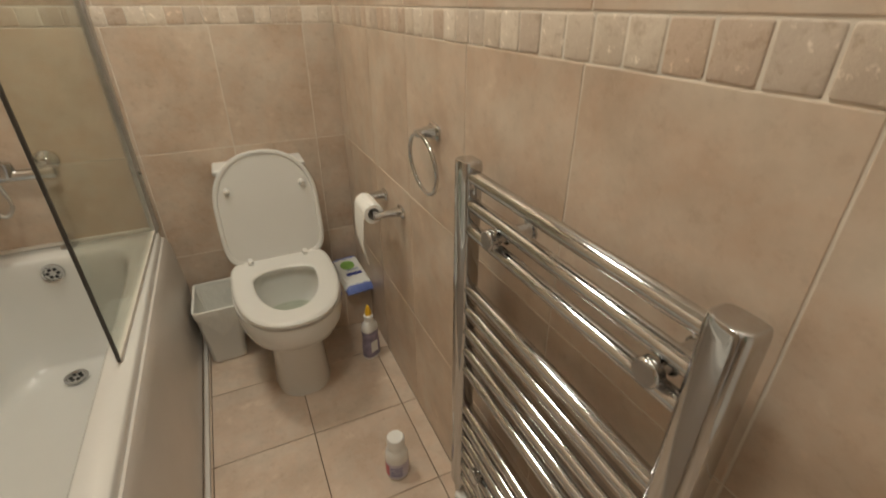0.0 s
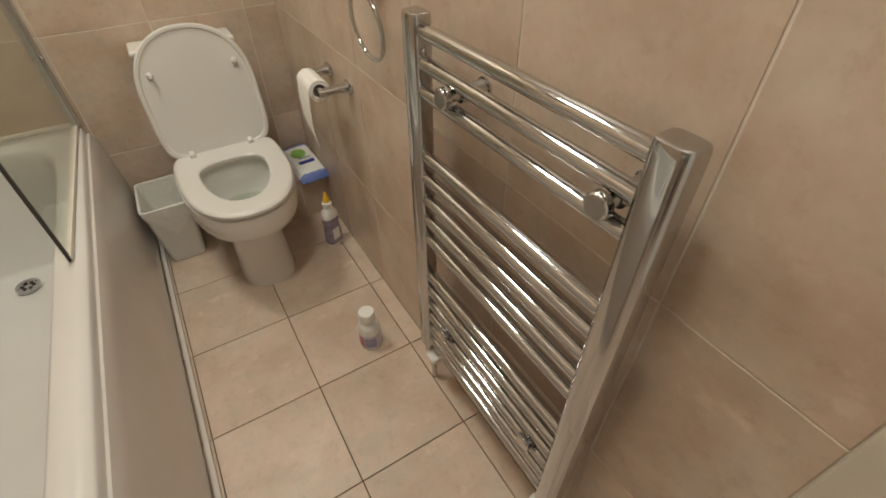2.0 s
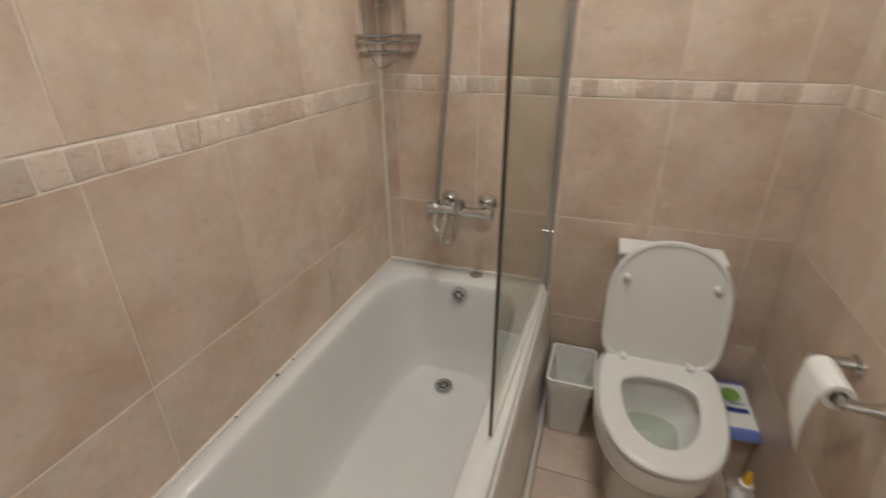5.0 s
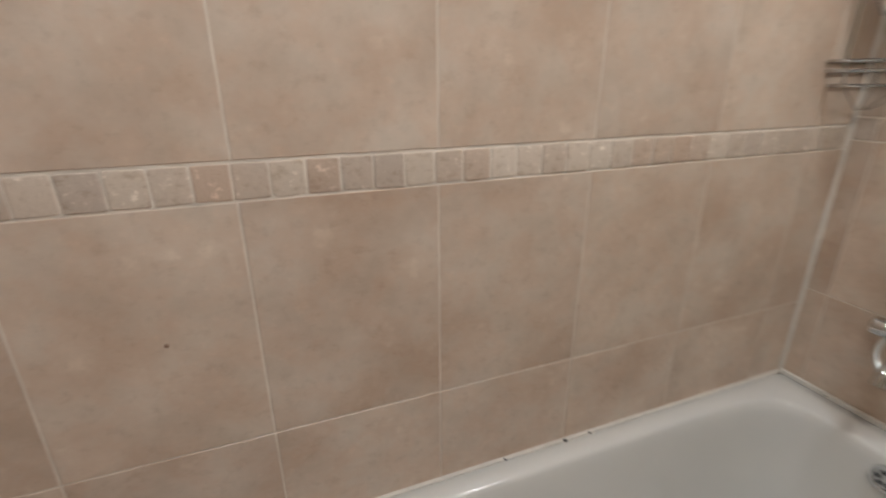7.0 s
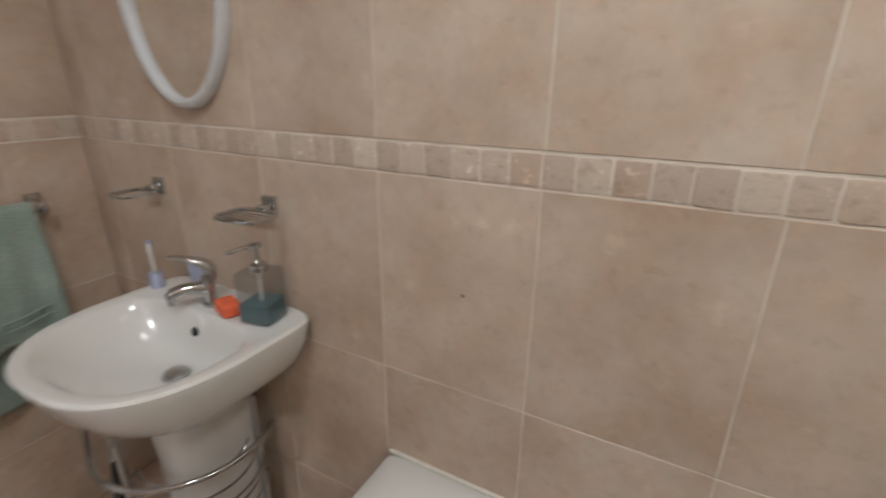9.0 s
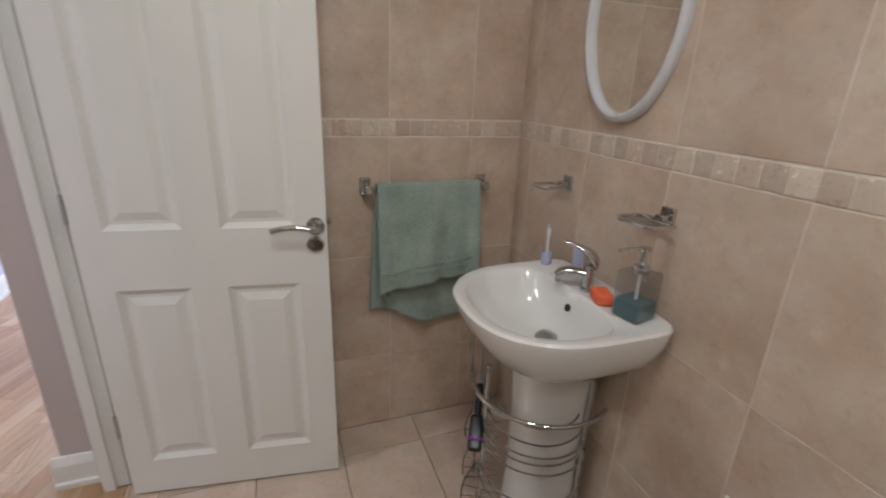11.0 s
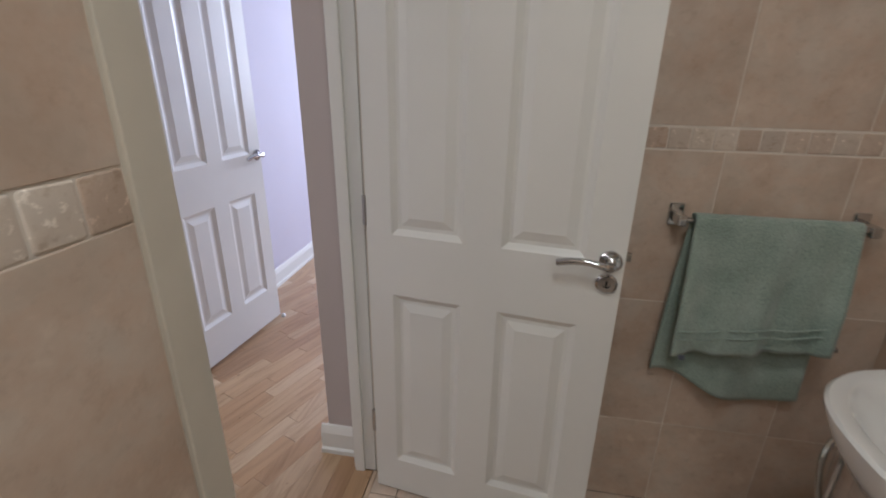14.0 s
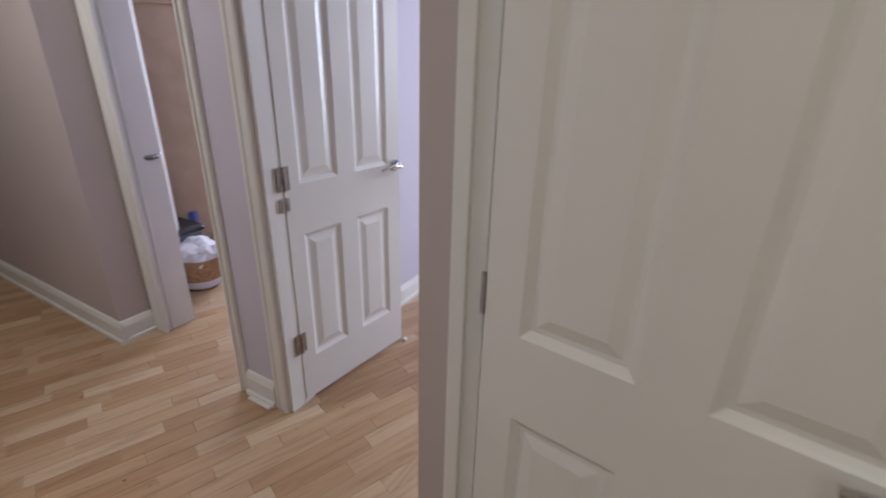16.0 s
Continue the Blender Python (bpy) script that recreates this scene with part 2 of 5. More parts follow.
M_CLOTH = plain("white_cotton", (0.78, 0.77, 0.80), 0.9, 0.06, 10, bump=0.4, bump_scale=200)
M_GREYPL = plain("grey_plastic", (0.13, 0.14, 0.18), 0.4, 0.1)

def thin_glass(name, tint, gloss_least=0.03):
    """A clear sheet: it lets light straight through and reflects by its angle."""
    mat = bpy.data.materials.new(name)
    mat.use_nodes = True
    mat.node_tree.nodes.remove(mat.node_tree.nodes["Principled BSDF"])
    clear = node(mat, "ShaderNodeBsdfTransparent", Color=(*tint, 1))
    gloss = node(mat, "ShaderNodeBsdfGlossy", Roughness=0.03)
    face = node(mat, "ShaderNodeLayerWeight", Blend=0.5)
    power = mat.node_tree.nodes.new("ShaderNodeMath")
    power.operation = "POWER"
    power.inputs[1].default_value = 4.0
    wire(mat, face.outputs["Facing"], power.inputs[0])
    fres = mat.node_tree.nodes.new("ShaderNodeMath")
    fres.operation = "MULTIPLY_ADD"
    fres.inputs[1].default_value, fres.inputs[2].default_value = 0.6, gloss_least
    wire(mat, power.outputs[0], fres.inputs[0])
    mix = mat.node_tree.nodes.new("ShaderNodeMixShader")
    wire(mat, fres.outputs[0], mix.inputs[0])
    wire(mat, clear.outputs[0], mix.inputs[1])
    wire(mat, gloss.outputs[0], mix.inputs[2])
    wire(mat, mix.outputs[0], mat.node_tree.nodes["Material Output"].inputs[0])
    return mat


M_GLASS = thin_glass("clear_glass", (0.90, 0.92, 0.88))
M_BOTTLE = thin_glass("bottle_plastic", (0.80, 0.81, 0.81), 0.10)
M_TEAL = plain("teal_soap", (0.10, 0.19, 0.22), 0.2, 0.1, bump=0)
M_BAG = material("bin_bag_film", (0.84, 0.82, 0.76), 0.3, Alpha=0.88)
bumped(M_BAG, noisy(M_BAG, 26, 5), 0.9, 0.006)
M_BIN = material("frosted_bin_plastic", (0.70, 0.685, 0.64), 0.35, 0.0, Transmission_Weight=0.0)
M_TOWEL = material("sage_green_terry", (0.25, 0.34, 0.28), 0.95, 0.0, Sheen_Weight=0.4)
fuzz = noisy(M_TOWEL, 260, 3)
base(M_TOWEL, mixed(M_TOWEL, 1.0, ramp(M_TOWEL, noisy(M_TOWEL, 9, 6), ((0.3, (0.27, 0.35, 0.29)), (0.7, (0.42, 0.51, 0.44)))), ramp(M_TOWEL, fuzz, ((0.3, (0.7, 0.7, 0.7)), (0.65, (1.1, 1.1, 1.1)))), "MULTIPLY"))
bumped(M_TOWEL, fuzz, 0.9, 0.004)
M_WOOD = material("oak_floor_strip", (0.45, 0.28, 0.16), 0.33)
tc = M_WOOD.node_tree.nodes.new("ShaderNodeTexCoord")
mp = M_WOOD.node_tree.nodes.new("ShaderNodeMapping")
mp.inputs["Scale"].default_value = (28, 2.2, 28)
info = M_WOOD.node_tree.nodes.new("ShaderNodeObjectInfo")
isl = M_WOOD.node_tree.nodes.new("ShaderNodeNewGeometry")
shift = M_WOOD.node_tree.nodes.new("ShaderNodeMath")
shift.operation = "ADD"
wire(M_WOOD, info.outputs["Random"], shift.inputs[0])
wire(M_WOOD, isl.outputs["Random Per Island"], shift.inputs[1])
add = M_WOOD.node_tree.nodes.new("ShaderNodeVectorMath")
add.operation = "MULTIPLY_ADD"
comb = M_WOOD.node_tree.nodes.new("ShaderNodeCombineXYZ")
for k in range(3):
    wire(M_WOOD, shift.outputs[0], comb.inputs[k])
wire(M_WOOD, comb.outputs[0], add.inputs[0])
add.inputs[1].default_value = (23, 11, 5)
wire(M_WOOD, tc.outputs["Object"], add.inputs[2])
wire(M_WOOD, add.outputs[0], mp.inputs[0])
grain = node(M_WOOD, "ShaderNodeTexNoise", Scale=1.6, Detail=7.0, Roughness=0.62, Distortion=0.6)
wire(M_WOOD, mp.outputs[0], grain.inputs["Vector"])
frac = M_WOOD.node_tree.nodes.new("ShaderNodeMath")
frac.operation = "FRACT"
wire(M_WOOD, shift.outputs[0], frac.inputs[0])
tones = ramp(M_WOOD, frac.outputs[0], ((0.0, (0.37, 0.225, 0.12)), (0.3, (0.415, 0.265, 0.145)), (0.65, (0.45, 0.305, 0.175)), (0.88, (0.495, 0.355, 0.22)), (1.0, (0.57, 0.44, 0.29))))
knots = noisy(M_WOOD, 26, 2)
lines = mixed(M_WOOD, 1.0, tones, ramp(M_WOOD, grain.outputs["Fac"], ((0.3, (0.74, 0.69, 0.64)), (0.5, (1, 1, 1)), (0.75, (1.1, 1.09, 1.06)))), "MULTIPLY")
base(M_WOOD, mixed(M_WOOD, 1.0, lines, ramp(M_WOOD, knots, ((0.20, (0.35, 0.28, 0.22)), (0.27, (1, 1, 1)))), "MULTIPLY"))
rough(M_WOOD, grain.outputs["Fac"], 0.26, 0.44)
bumped(M_WOOD, grain.outputs["Fac"], 0.08, 0.001)

# ---- the shell ----
floor = structure("floor", box((-0.1, -0.1, -0.12), (1.405, L + 0.1, -0.006)), M_DARKGROUT, "bathroom floor of beige tiles with dark joints")
hall_floor = structure("hall_floor", box((-1.0, -3.3, -0.12), (5.6, -0.1, -0.012)), M_DARKGROUT, "hall floor of oak strips in mixed tones")
bm = box((1.405, -0.1, -0.12), (5.6, 1.2, -0.012))
structure("hall_floor_bed", bm, M_DARKGROUT, "dark bed under the oak strips of the hall")
structure("threshold", box((1.396, 0.06, -0.01), (1.412, 0.79, 0.003), 0.002), M_BEECH, "thin wooden edging strip between tiles and oak floor")
ceiling = structure("ceiling", box((-1.0, -3.3, CEIL), (5.6, L + 0.1, CEIL + 0.1)), M_CEILING, "flat white painted ceiling")

wall_west = structure("wall_west", box((-0.1, -0.1, 0), (0, L + 0.1, CEIL)), M_GROUT, "bathroom wall of beige stone-look tiles with a mosaic border")
wall_north = structure("wall_north", box((0, L, 0), (W, L + 0.1, CEIL)), M_GROUT, "bathroom wall of beige stone-look tiles with a mosaic border")
wall_south = structure("wall_south", box((0, -0.1, 0), (W, 0, CEIL)), M_GROUT, "bathroom wall of beige stone-look tiles behind the towel rail")
bm = box((W, 0.845, 0), (1.47, L + 0.1, CEIL))
box_in(bm, (W, -0.1, 1.985), (1.47, 0.845, CEIL))
box_in(bm, (W, -0.1, 0), (1.47, 0.0, 1.985))
wall_east = structure("wall_east", bm, M_GROUT, "bathroom wall of beige stone-look tiles behind the towel radiator")

# tiles: walls
meshes = {}


def tile_mesh(w, h, d=0.0014, bev=0.0014, mat=None):
    key = (round(w, 3), round(h, 3), d, mat.name)
    if key not in meshes:
        def ring(inset, z):
            a, b = w / 2 - inset, h / 2 - inset
            return [(-a, -b, z), (a, -b, z), (a, b, z), (-a, b, z)]
        bm = skin([ring(0, -0.004), ring(0, d - bev * 0.6), ring(bev * 0.4, d - bev * 0.15), ring(bev, d)], cap_first=False)
        bmesh.ops.recalc_face_normals(bm, faces=bm.faces)
        me = bpy.data.meshes.new("tile")
        bm.to_mesh(me)
        bm.free()
        me.materials.append(mat)
        meshes[key] = me
    return meshes[key]


def stone_mesh(k, w, h):
    key = ("stone", k, round(w, 3))
    if key not in meshes:
        rng = random.Random(100 + k)
        loops = []
        pts = []
        for cx, cy, a0 in ((1, -1, -90), (1, 1, 0), (-1, 1, 90), (-1, -1, 180)):
            r = 0.0025 + 0.003 * rng.random()
            for t in (0, 45, 90):
                a = radians(a0 + t)
                pts.append(((w / 2 - r) * cx + r * math.cos(a) + rng.uniform(-0.0008, 0.0008), (h / 2 - r) * cy + r * math.sin(a) + rng.uniform(-0.0008, 0.0008)))
        for f, z in ((1.0, -0.004), (1.0, 0.0002), (0.98, 0.0012), (0.92, 0.0016)):
            loops.append([(x * f, y * f, z) for x, y in pts])
        bm = skin(loops, cap_first=False)
        bmesh.ops.recalc_face_normals(bm, faces=bm.faces)
        me = bpy.data.meshes.new("mosaic_stone")
        bm.to_mesh(me)
        bm.free()
        me.materials.append(M_MOSAIC)
        me.shade_smooth()
        meshes[key] = me
    return meshes[key]


ROWS = (0.0, 0.315, 0.729, 1.147, 1.205, 1.62, 2.035, CEIL)
ROWS_NE = (0.0, 0.372, 0.772, 1.170, 1.225, 1.632, 2.04, CEIL)
GAP = 0.0032


def tiled(parent, start, end, cuts, place, heights=ROWS):
    """Tiles on a wall between start and end along it; place(u, z) gives the pose of a piece."""
    us = sorted({start, end, *[c for c in cuts if start + 0.012 < c < end - 0.012]})
    for z0, z1 in zip(heights, heights[1:]):
        if z0 == heights[3]:
            n = max(1, round((end - start) / 0.0518))
            w = (end - start) / n
            for i in range(n):
                ob = new("mosaic_stone", stone_mesh(random.randrange(6), w - 0.0026, z1 - z0 - 0.0042))
                ob.parent = parent
                ob.matrix_world = place(start + (i + 0.5) * w, (z0 + z1) / 2 - 0.0005) @ pose(0, 0, random.uniform(-0.0008, 0.0008), 0, 0, random.choice((0, 180)) + random.uniform(-1, 1))
            continue
        for a, b in zip(us, us[1:]):
            ob = new("tile", tile_mesh(b - a - GAP, z1 - z0 - GAP, mat=M_TILE))
            ob.parent = parent
            ob.matrix_world = place((a + b) / 2, (z0 + z1) / 2)


def tile_floor():
    xs = [0.0, 0.10, 0.401, 0.703, 1.005, 1.307, 1.403]
    ys = [0.0] + [0.148 + 0.3103 * k for k in range(9)]
    ys = [y for y in ys if y < L - 0.02] + [L]
    for x0, x1 in zip(xs, xs[1:]):
        for y0, y1 in zip(ys, ys[1:]):
            if x1 < 0.6 and y0 > 1.1:
                continue
            if x0 > 1.2:
                x1 = 1.403 if y1 < 0.83 else W
            ob = new("floor_tile", tile_mesh(x1 - x0 - 0.003, y1 - y0 - 0.003, 0.006, 0.0015, M_FLOORTILE))
            ob.parent = floor
            ob.matrix_world = pose((x0 + x1) / 2, (y0 + y1) / 2, -0.006)


# bathroom doorway: frame, lining and stop
bm = box((W - 0.008, 0.792, 0), (WD + 0.11, 0.848, 1.985), 0.004)
box_in(bm, (WD + 0.02, 0.782, 0), (WD + 0.06, 0.793, 1.97), 0.002)
structure("trim_1", bm, M_CREAM, "cream painted door frame on the lock side", True)
bm = box((WD + 0.028, -0.012, 0), (WD + 0.108, 0.058, 1.985), 0.004)
box_in(bm, (WD + 0.066, 0.05, 0), (WD + 0.1, 0.07, 1.97), 0.003)
structure("trim_2", bm, M_PAINTWHITE, "white painted door frame on the hinge side", True)
structure("trim_4", box((WD - 0.005, 0.0, 0), (WD + 0.027, 0.058, 1.985), 0.002), M_CREAM, "cream painted edge of the door lining", True)
structure("trim_3", box((WD - 0.01, -0.01, 1.93), (WD + 0.108, 0.845, 2.0), 0.004), M_PAINTWHITE, "white painted head of the door frame", True)

# hall and the rooms beyond
bm = box((1.47, -0.33, 0), (1.60, -0.012, CEIL))
structure("wall_hall_nib", bm, M_HALLWALL, "short taupe wall beside the bathroom door")
bm = box((2.36, -0.33, 0), (2.62, -0.215, CEIL))
box_in(bm, (1.60, -0.33, 1.95), (2.36, -0.215, CEIL))
box_in(bm, (2.62, -0.33, 1.95), (3.36, -0.215, CEIL))
structure("wall_hall_pier", bm, M_LILAC, "pale wall pier between two doorways")
bm = box((3.45, -0.45, 0), (3.56, -0.13, CEIL))
box_in(bm, (3.56, -0.25, 0), (5.5, -0.13, CEIL))
box_in(bm, (3.36, -0.45, 1.95), (3.45, -0.22, CEIL))
structure("wall_hall_south", bm, M_HALLWALL, "taupe hall wall with a white skirting board")
structure("wall_hall_north", box((1.47, 1.1, 0), (5.6, 1.2, CEIL)), M_HALLWALL, "plain taupe wall closing the hall")
structure("wall_hall_east", box((5.5, -0.25, 0), (5.6, 1.1, CEIL)), M_HALLWALL, "plain taupe wall at the end of the hall")
bm = box((2.50, -3.3, 0), (2.60, -0.33, CEIL))
structure("wall_room_east", bm, M_LILAC, "lilac wall of the room across the hall")
structure("wall_room_west", box((-1.0, -3.3, 0), (-0.9, -0.1, CEIL)), M_LILAC, "plain lilac wall closing the far room")
bm = box((-1.0, -3.4, 0), (5.6, -3.3, 0.85))
box_in(bm, (-1.0, -3.4, 2.15), (5.6, -3.3, CEIL))
box_in(bm, (-1.0, -3.4, 0.85), (0.15, -3.3, 2.15))
box_in(bm, (1.65, -3.4, 0.85), (5.6, -3.3, 2.15))
structure("wall_far_south", bm, M_LILAC, "lilac outer wall with a window opening")
bm = box((2.60, -2.95, 0), (5.6, -2.9, 0.9))
box_in(bm, (2.60, -2.95, 2.1), (5.6, -2.9, CEIL))
box_in(bm, (2.60, -2.95, 0.9), (3.7, -2.9, 2.1))
box_in(bm, (4.9, -2.95, 0.9), (5.6, -2.9, 2.1))
structure("wall_bedroom_south", bm, M_LILAC, "lilac bedroom wall with a window opening")
structure("wall_bedroom_east", box((5.0, -2.9, 0), (5.1, -0.25, CEIL)), M_LILAC, "lilac bedroom wall")


def skirting(name, a, b, out, label="white moulded skirting board"):
    """A board from a to b along a wall; out is the way it stands off the wall."""
    a, b, out = Vector((*a, 0)), Vector((*b, 0)), Vector((*out, 0))
    shape = ((0, 0), (0.026, 0), (0.026, 0.018), (0.017, 0.022), (0.017, 0.085), (0.012, 0.1), (0.007, 0.112), (0, 0.115))
    bm = skin([[p + out * d + Vector((0, 0, z)) for d, z in shape] for p in (a, b)])
    return structure(name, bm, M_PAINTWHITE, label)


skirting("baseboard_1", (1.483, -0.012), (1.626, -0.012), (0, 1))
skirting("baseboard_2", (1.60, -0.012), (1.60, -0.16), (1, 0))
skirting("baseboard_3", (2.43, -0.215), (2.60, -0.215), (0, 1))
skirting("baseboard_4", (3.45, -0.13), (3.45, -0.28), (-1, 0))
skirting("baseboard_5", (3.424, -0.13), (5.5, -0.13), (0, 1))
skirting("baseboard_6", (2.50, -0.36), (2.50, -3.3), (-1, 0))
structure("trim_9", box((2.44, -0.19, -0.008), (2.57, -0.17, 0.008), 0.003), M_PAINTWHITE, "loose strip of white beading on the floor")


def architrave(name, x0, x1, y, depth=0.02):
    """A moulded upright on a wall that faces +y."""
    w = x1 - x0
    shape = ((0, 0), (0, 0.5), (0.1, 0.8), (0.3, 0.85), (0.38, 0.6), (0.62, 0.62), (0.72, 1.0), (0.92, 1.0), (1.0, 0.8), (1.0, 0))
    bm = skin([[(x0 + u * w, y + v * depth, z) for u, v in shape] for z in (0, 2.0)])
    return structure(name, bm, M_PAINTWHITE, "white moulded door architrave")


architrave("trim_5", 2.430, 2.355, -0.215)
architrave("trim_6", 2.60, 2.645, -0.215)
architrave("trim_7", 3.345, 3.44, -0.30, 0.022)
bm = box((2.338, -0.335, 0), (2.362, -0.213, 1.96), 0.003)
structure("trim_8", bm, M_PAINTWHITE, "white door lining with hinges", True)
bm = box((3.36, -0.45, 0), (3.45, -0.30, 1.96))
structure("trim_10", bm, M_PAINTWHITE, "white door lining of the bedroom doorway")

# ---- doors ----
def panel_mesh(x0, x1, z0, z1, t):
    """A raised and fielded door panel, both faces."""
    bm = bmesh.new()
    for face, sgn in ((0.0, 1), (t, -1)):
        loops = []
        for inset, depth in ((0, 0), (0.006, 0.004), (0.016, 0.010), (0.026, 0.010), (0.050, 0.003)):
            y = face + sgn * depth
            loops.append([(x0 + inset, y, z0 + inset), (x1 - inset, y, z0 + inset), (x1 - inset, y, z1 - inset), (x0 + inset, y, z1 - inset)])
        skin(loops, cap_first=False, bm=bm)
    return bm


def lever(parent, x, z, sign, y=0.0):
    """A lever on a round rose; the lever points along sign x and stands off at -y."""
    m = pose(x, y, z, 90)
    bm = lathe(((0.001, 0), (0.026, 0), (0.026, 0.006), (0.022, 0.010), (0.012, 0.011), (0.011, 0.040), (0.001, 0.042)), 28)
    bmesh.ops.transform(bm, matrix=m, verts=bm.verts)
    tube(bend([(x, y - 0.040, z), (x + sign * 0.012, y - 0.047, z + 0.002), (x + sign * 0.05, y - 0.048, z + 0.008), (x + sign * 0.085, y - 0.046, z + 0.006), (x + sign * 0.118, y - 0.042, z - 0.003)]), 0.0085, 10, bm=bm)
    return part("door_handle", bm, M_CHROME, parent, "curved chrome lever handle on a round rose")


def panel_door(name, place, rz, label, keyhole=True, w=0.655, h=1.90, rails=(0.128, 0.727, 0.903, 1.78)):
    door = thing(name, place, label, "door", rz=rz)
    t = 0.036
    xs, zs = [w * f for f in (0, 0.11, 0.409, 0.559, 0.867, 1)], (0, *rails, h)
    bm = bmesh.new()
    for i in range(5):
        for k in range(5):
            if i in (1, 3) and k in (1, 3):
                continue
            for y in (0, t):
                bm.faces.new([bm.verts.new(p) for p in ((xs[i], y, zs[k]), (xs[i + 1], y, zs[k]), (xs[i + 1], y, zs[k + 1]), (xs[i], y, zs[k + 1]))])
    for (xa, za), (xb, zb) in (((0, 0), (w, 0)), ((w, 0), (w, h)), ((w, h), (0, h)), ((0, h), (0, 0))):
        bm.faces.new([bm.verts.new(p) for p in ((xa, 0, za), (xb, 0, zb), (xb, t, zb), (xa, t, za))])
    bmesh.ops.remove_doubles(bm, verts=bm.verts, dist=1e-5)
    part("leaf", bm, M_PAINTWHITE, door, smooth=False)
    for i in (1, 3):
        for k in (1, 3):
            part("panel", panel_mesh(xs[i], xs[i + 1], zs[k], zs[k + 1], t), M_PAINTWHITE, door, smooth=False)
    lever(door, w - 0.032, 0.906, -1)
    if keyhole:
        bm = lathe(((0.001, 0), (0.025, 0), (0.025, 0.006), (0.020, 0.010), (0.009, 0.010), (0.008, 0.006), (0.001, 0.006)), 28)
        bmesh.ops.transform(bm, matrix=pose(w - 0.034, 0, 0.850, 90), verts=bm.verts)
        rose = part("escutcheon", bm, M_CHROME, door, "round chrome keyhole plate")
        part("keyhole", box((w - 0.036, -0.0075, 0.842), (w - 0.032, -0.0062, 0.858)), M_HOLE, rose, "dark keyhole")
        part("latch", box((w - 0.001, 0.012, 0.905), (w + 0.012, 0.024, 0.925), 0.002), M_BRASSY, door, "small latch bolt")
    return door


bath_door = panel_door("door_1", (1.377, 0.115, 0.010), 171.9, "white four-panel door standing open into the bathroom")
for z in (0.267, 0.962, 1.7):
    bm = lathe(((0.001, -0.04), (0.006, -0.04), (0.006, 0.04), (0.001, 0.04)), 10, at=(-0.004, 0.003, z))
    box_in(bm, (-0.012, 0.002, z - 0.04), (-0.002, 0.004, z + 0.04))
    part("hinge", bm, M_STEEL, bath_door, "steel butt hinge")
hall_door = panel_door("door_2", (2.334, -0.285, 0.020), -96.2, "white four-panel hall door standing open", keyhole=False, w=0.60, rails=(0.19, 0.725, 0.915, 1.78))
for z in (0.28, 0.945, 1.68):
    bm = box((-0.028, -0.008, z - 0.042), (-0.002, -0.003, z + 0.042), 0.001)
    box_in(bm, (0.0, -0.004, z - 0.042), (0.024, -0.001, z + 0.042), 0.001)
    lathe(((0.001, -0.042), (0.006, -0.042), (0.006, 0.042), (0.001, 0.042)), 10, bm, at=(-0.001, -0.008, z))
    part("hinge", bm, M_BRASSY, hall_door, "dull steel butt hinge")
bm = box((0.0, -0.003, 0.828), (0.016, -0.001, 0.876), 0.001)
box_in(bm, (-0.03, -0.006, 0.828), (-0.014, -0.003, 0.876), 0.001)
part("hinge_plate", bm, M_BRASSY, hall_door, "small dull steel plates")
bm = lathe(((0.001, 0), (0.012, 0.002), (0.013, 0.012), (0.006, 0.02), (0.001, 0.024)), 12, at=(0.612, -0.01, -0.022))
part("door_stop", bm, M_WHITEPL, hall_door, "small white rubber door stop")
bed_door = thing("door_3", (3.35, -0.325, 0.01), "white bedroom door seen almost edge on", "door", rz=-40)
part("leaf", box((0, 0, 0), (0.60, 0.036, 1.90), 0.002), M_PAINTWHITE, bed_door)
bm = box((0.10, -0.003, 0.13), (0.25, 0.0, 0.73), 0.002)
box_in(bm, (0.10, -0.003, 0.92), (0.25, 0.0, 1.76), 0.002)
part("panel", bm, M_PAINTWHITE, bed_door)
bm = box((0.022, -0.010, 0.855), (0.072, 0.0, 0.935), 0.002)
tube([(0.047, -0.006, 0.893), (0.047, -0.062, 0.893), (0.06, -0.072, 0.893), (0.16, -0.072, 0.893)], 0.011, 10, bm=bm)
part("door_handle", bm, plain("dull_steel", (0.20, 0.19, 0.18), 0.35, 0.1, 40, metal=1.0), bed_door, "dull steel lever handle")

# ---- bath ----
bath = thing("bathtub", (0.335, 1.875, 0.002), "white acrylic bathtub along the tiled wall", "bathtub")


def tub_loop(x0, x1, y0, y1, z, e, n=96):
    cx, cy, a, b = (x0 + x1) / 2 - 0.335, (y0 + y1) / 2 - 1.875, (x1 - x0) / 2, (y1 - y0) / 2
    out = []
    for i in range(n):
        t = 2 * math.pi * (i + 0.5) / n
        c, s = math.cos(t), math.sin(t)
        out.append((cx + a * math.copysign(abs(c) ** (2 / e), c), cy + b * math.copysign(abs(s) ** (2 / e), s), z))
    return out


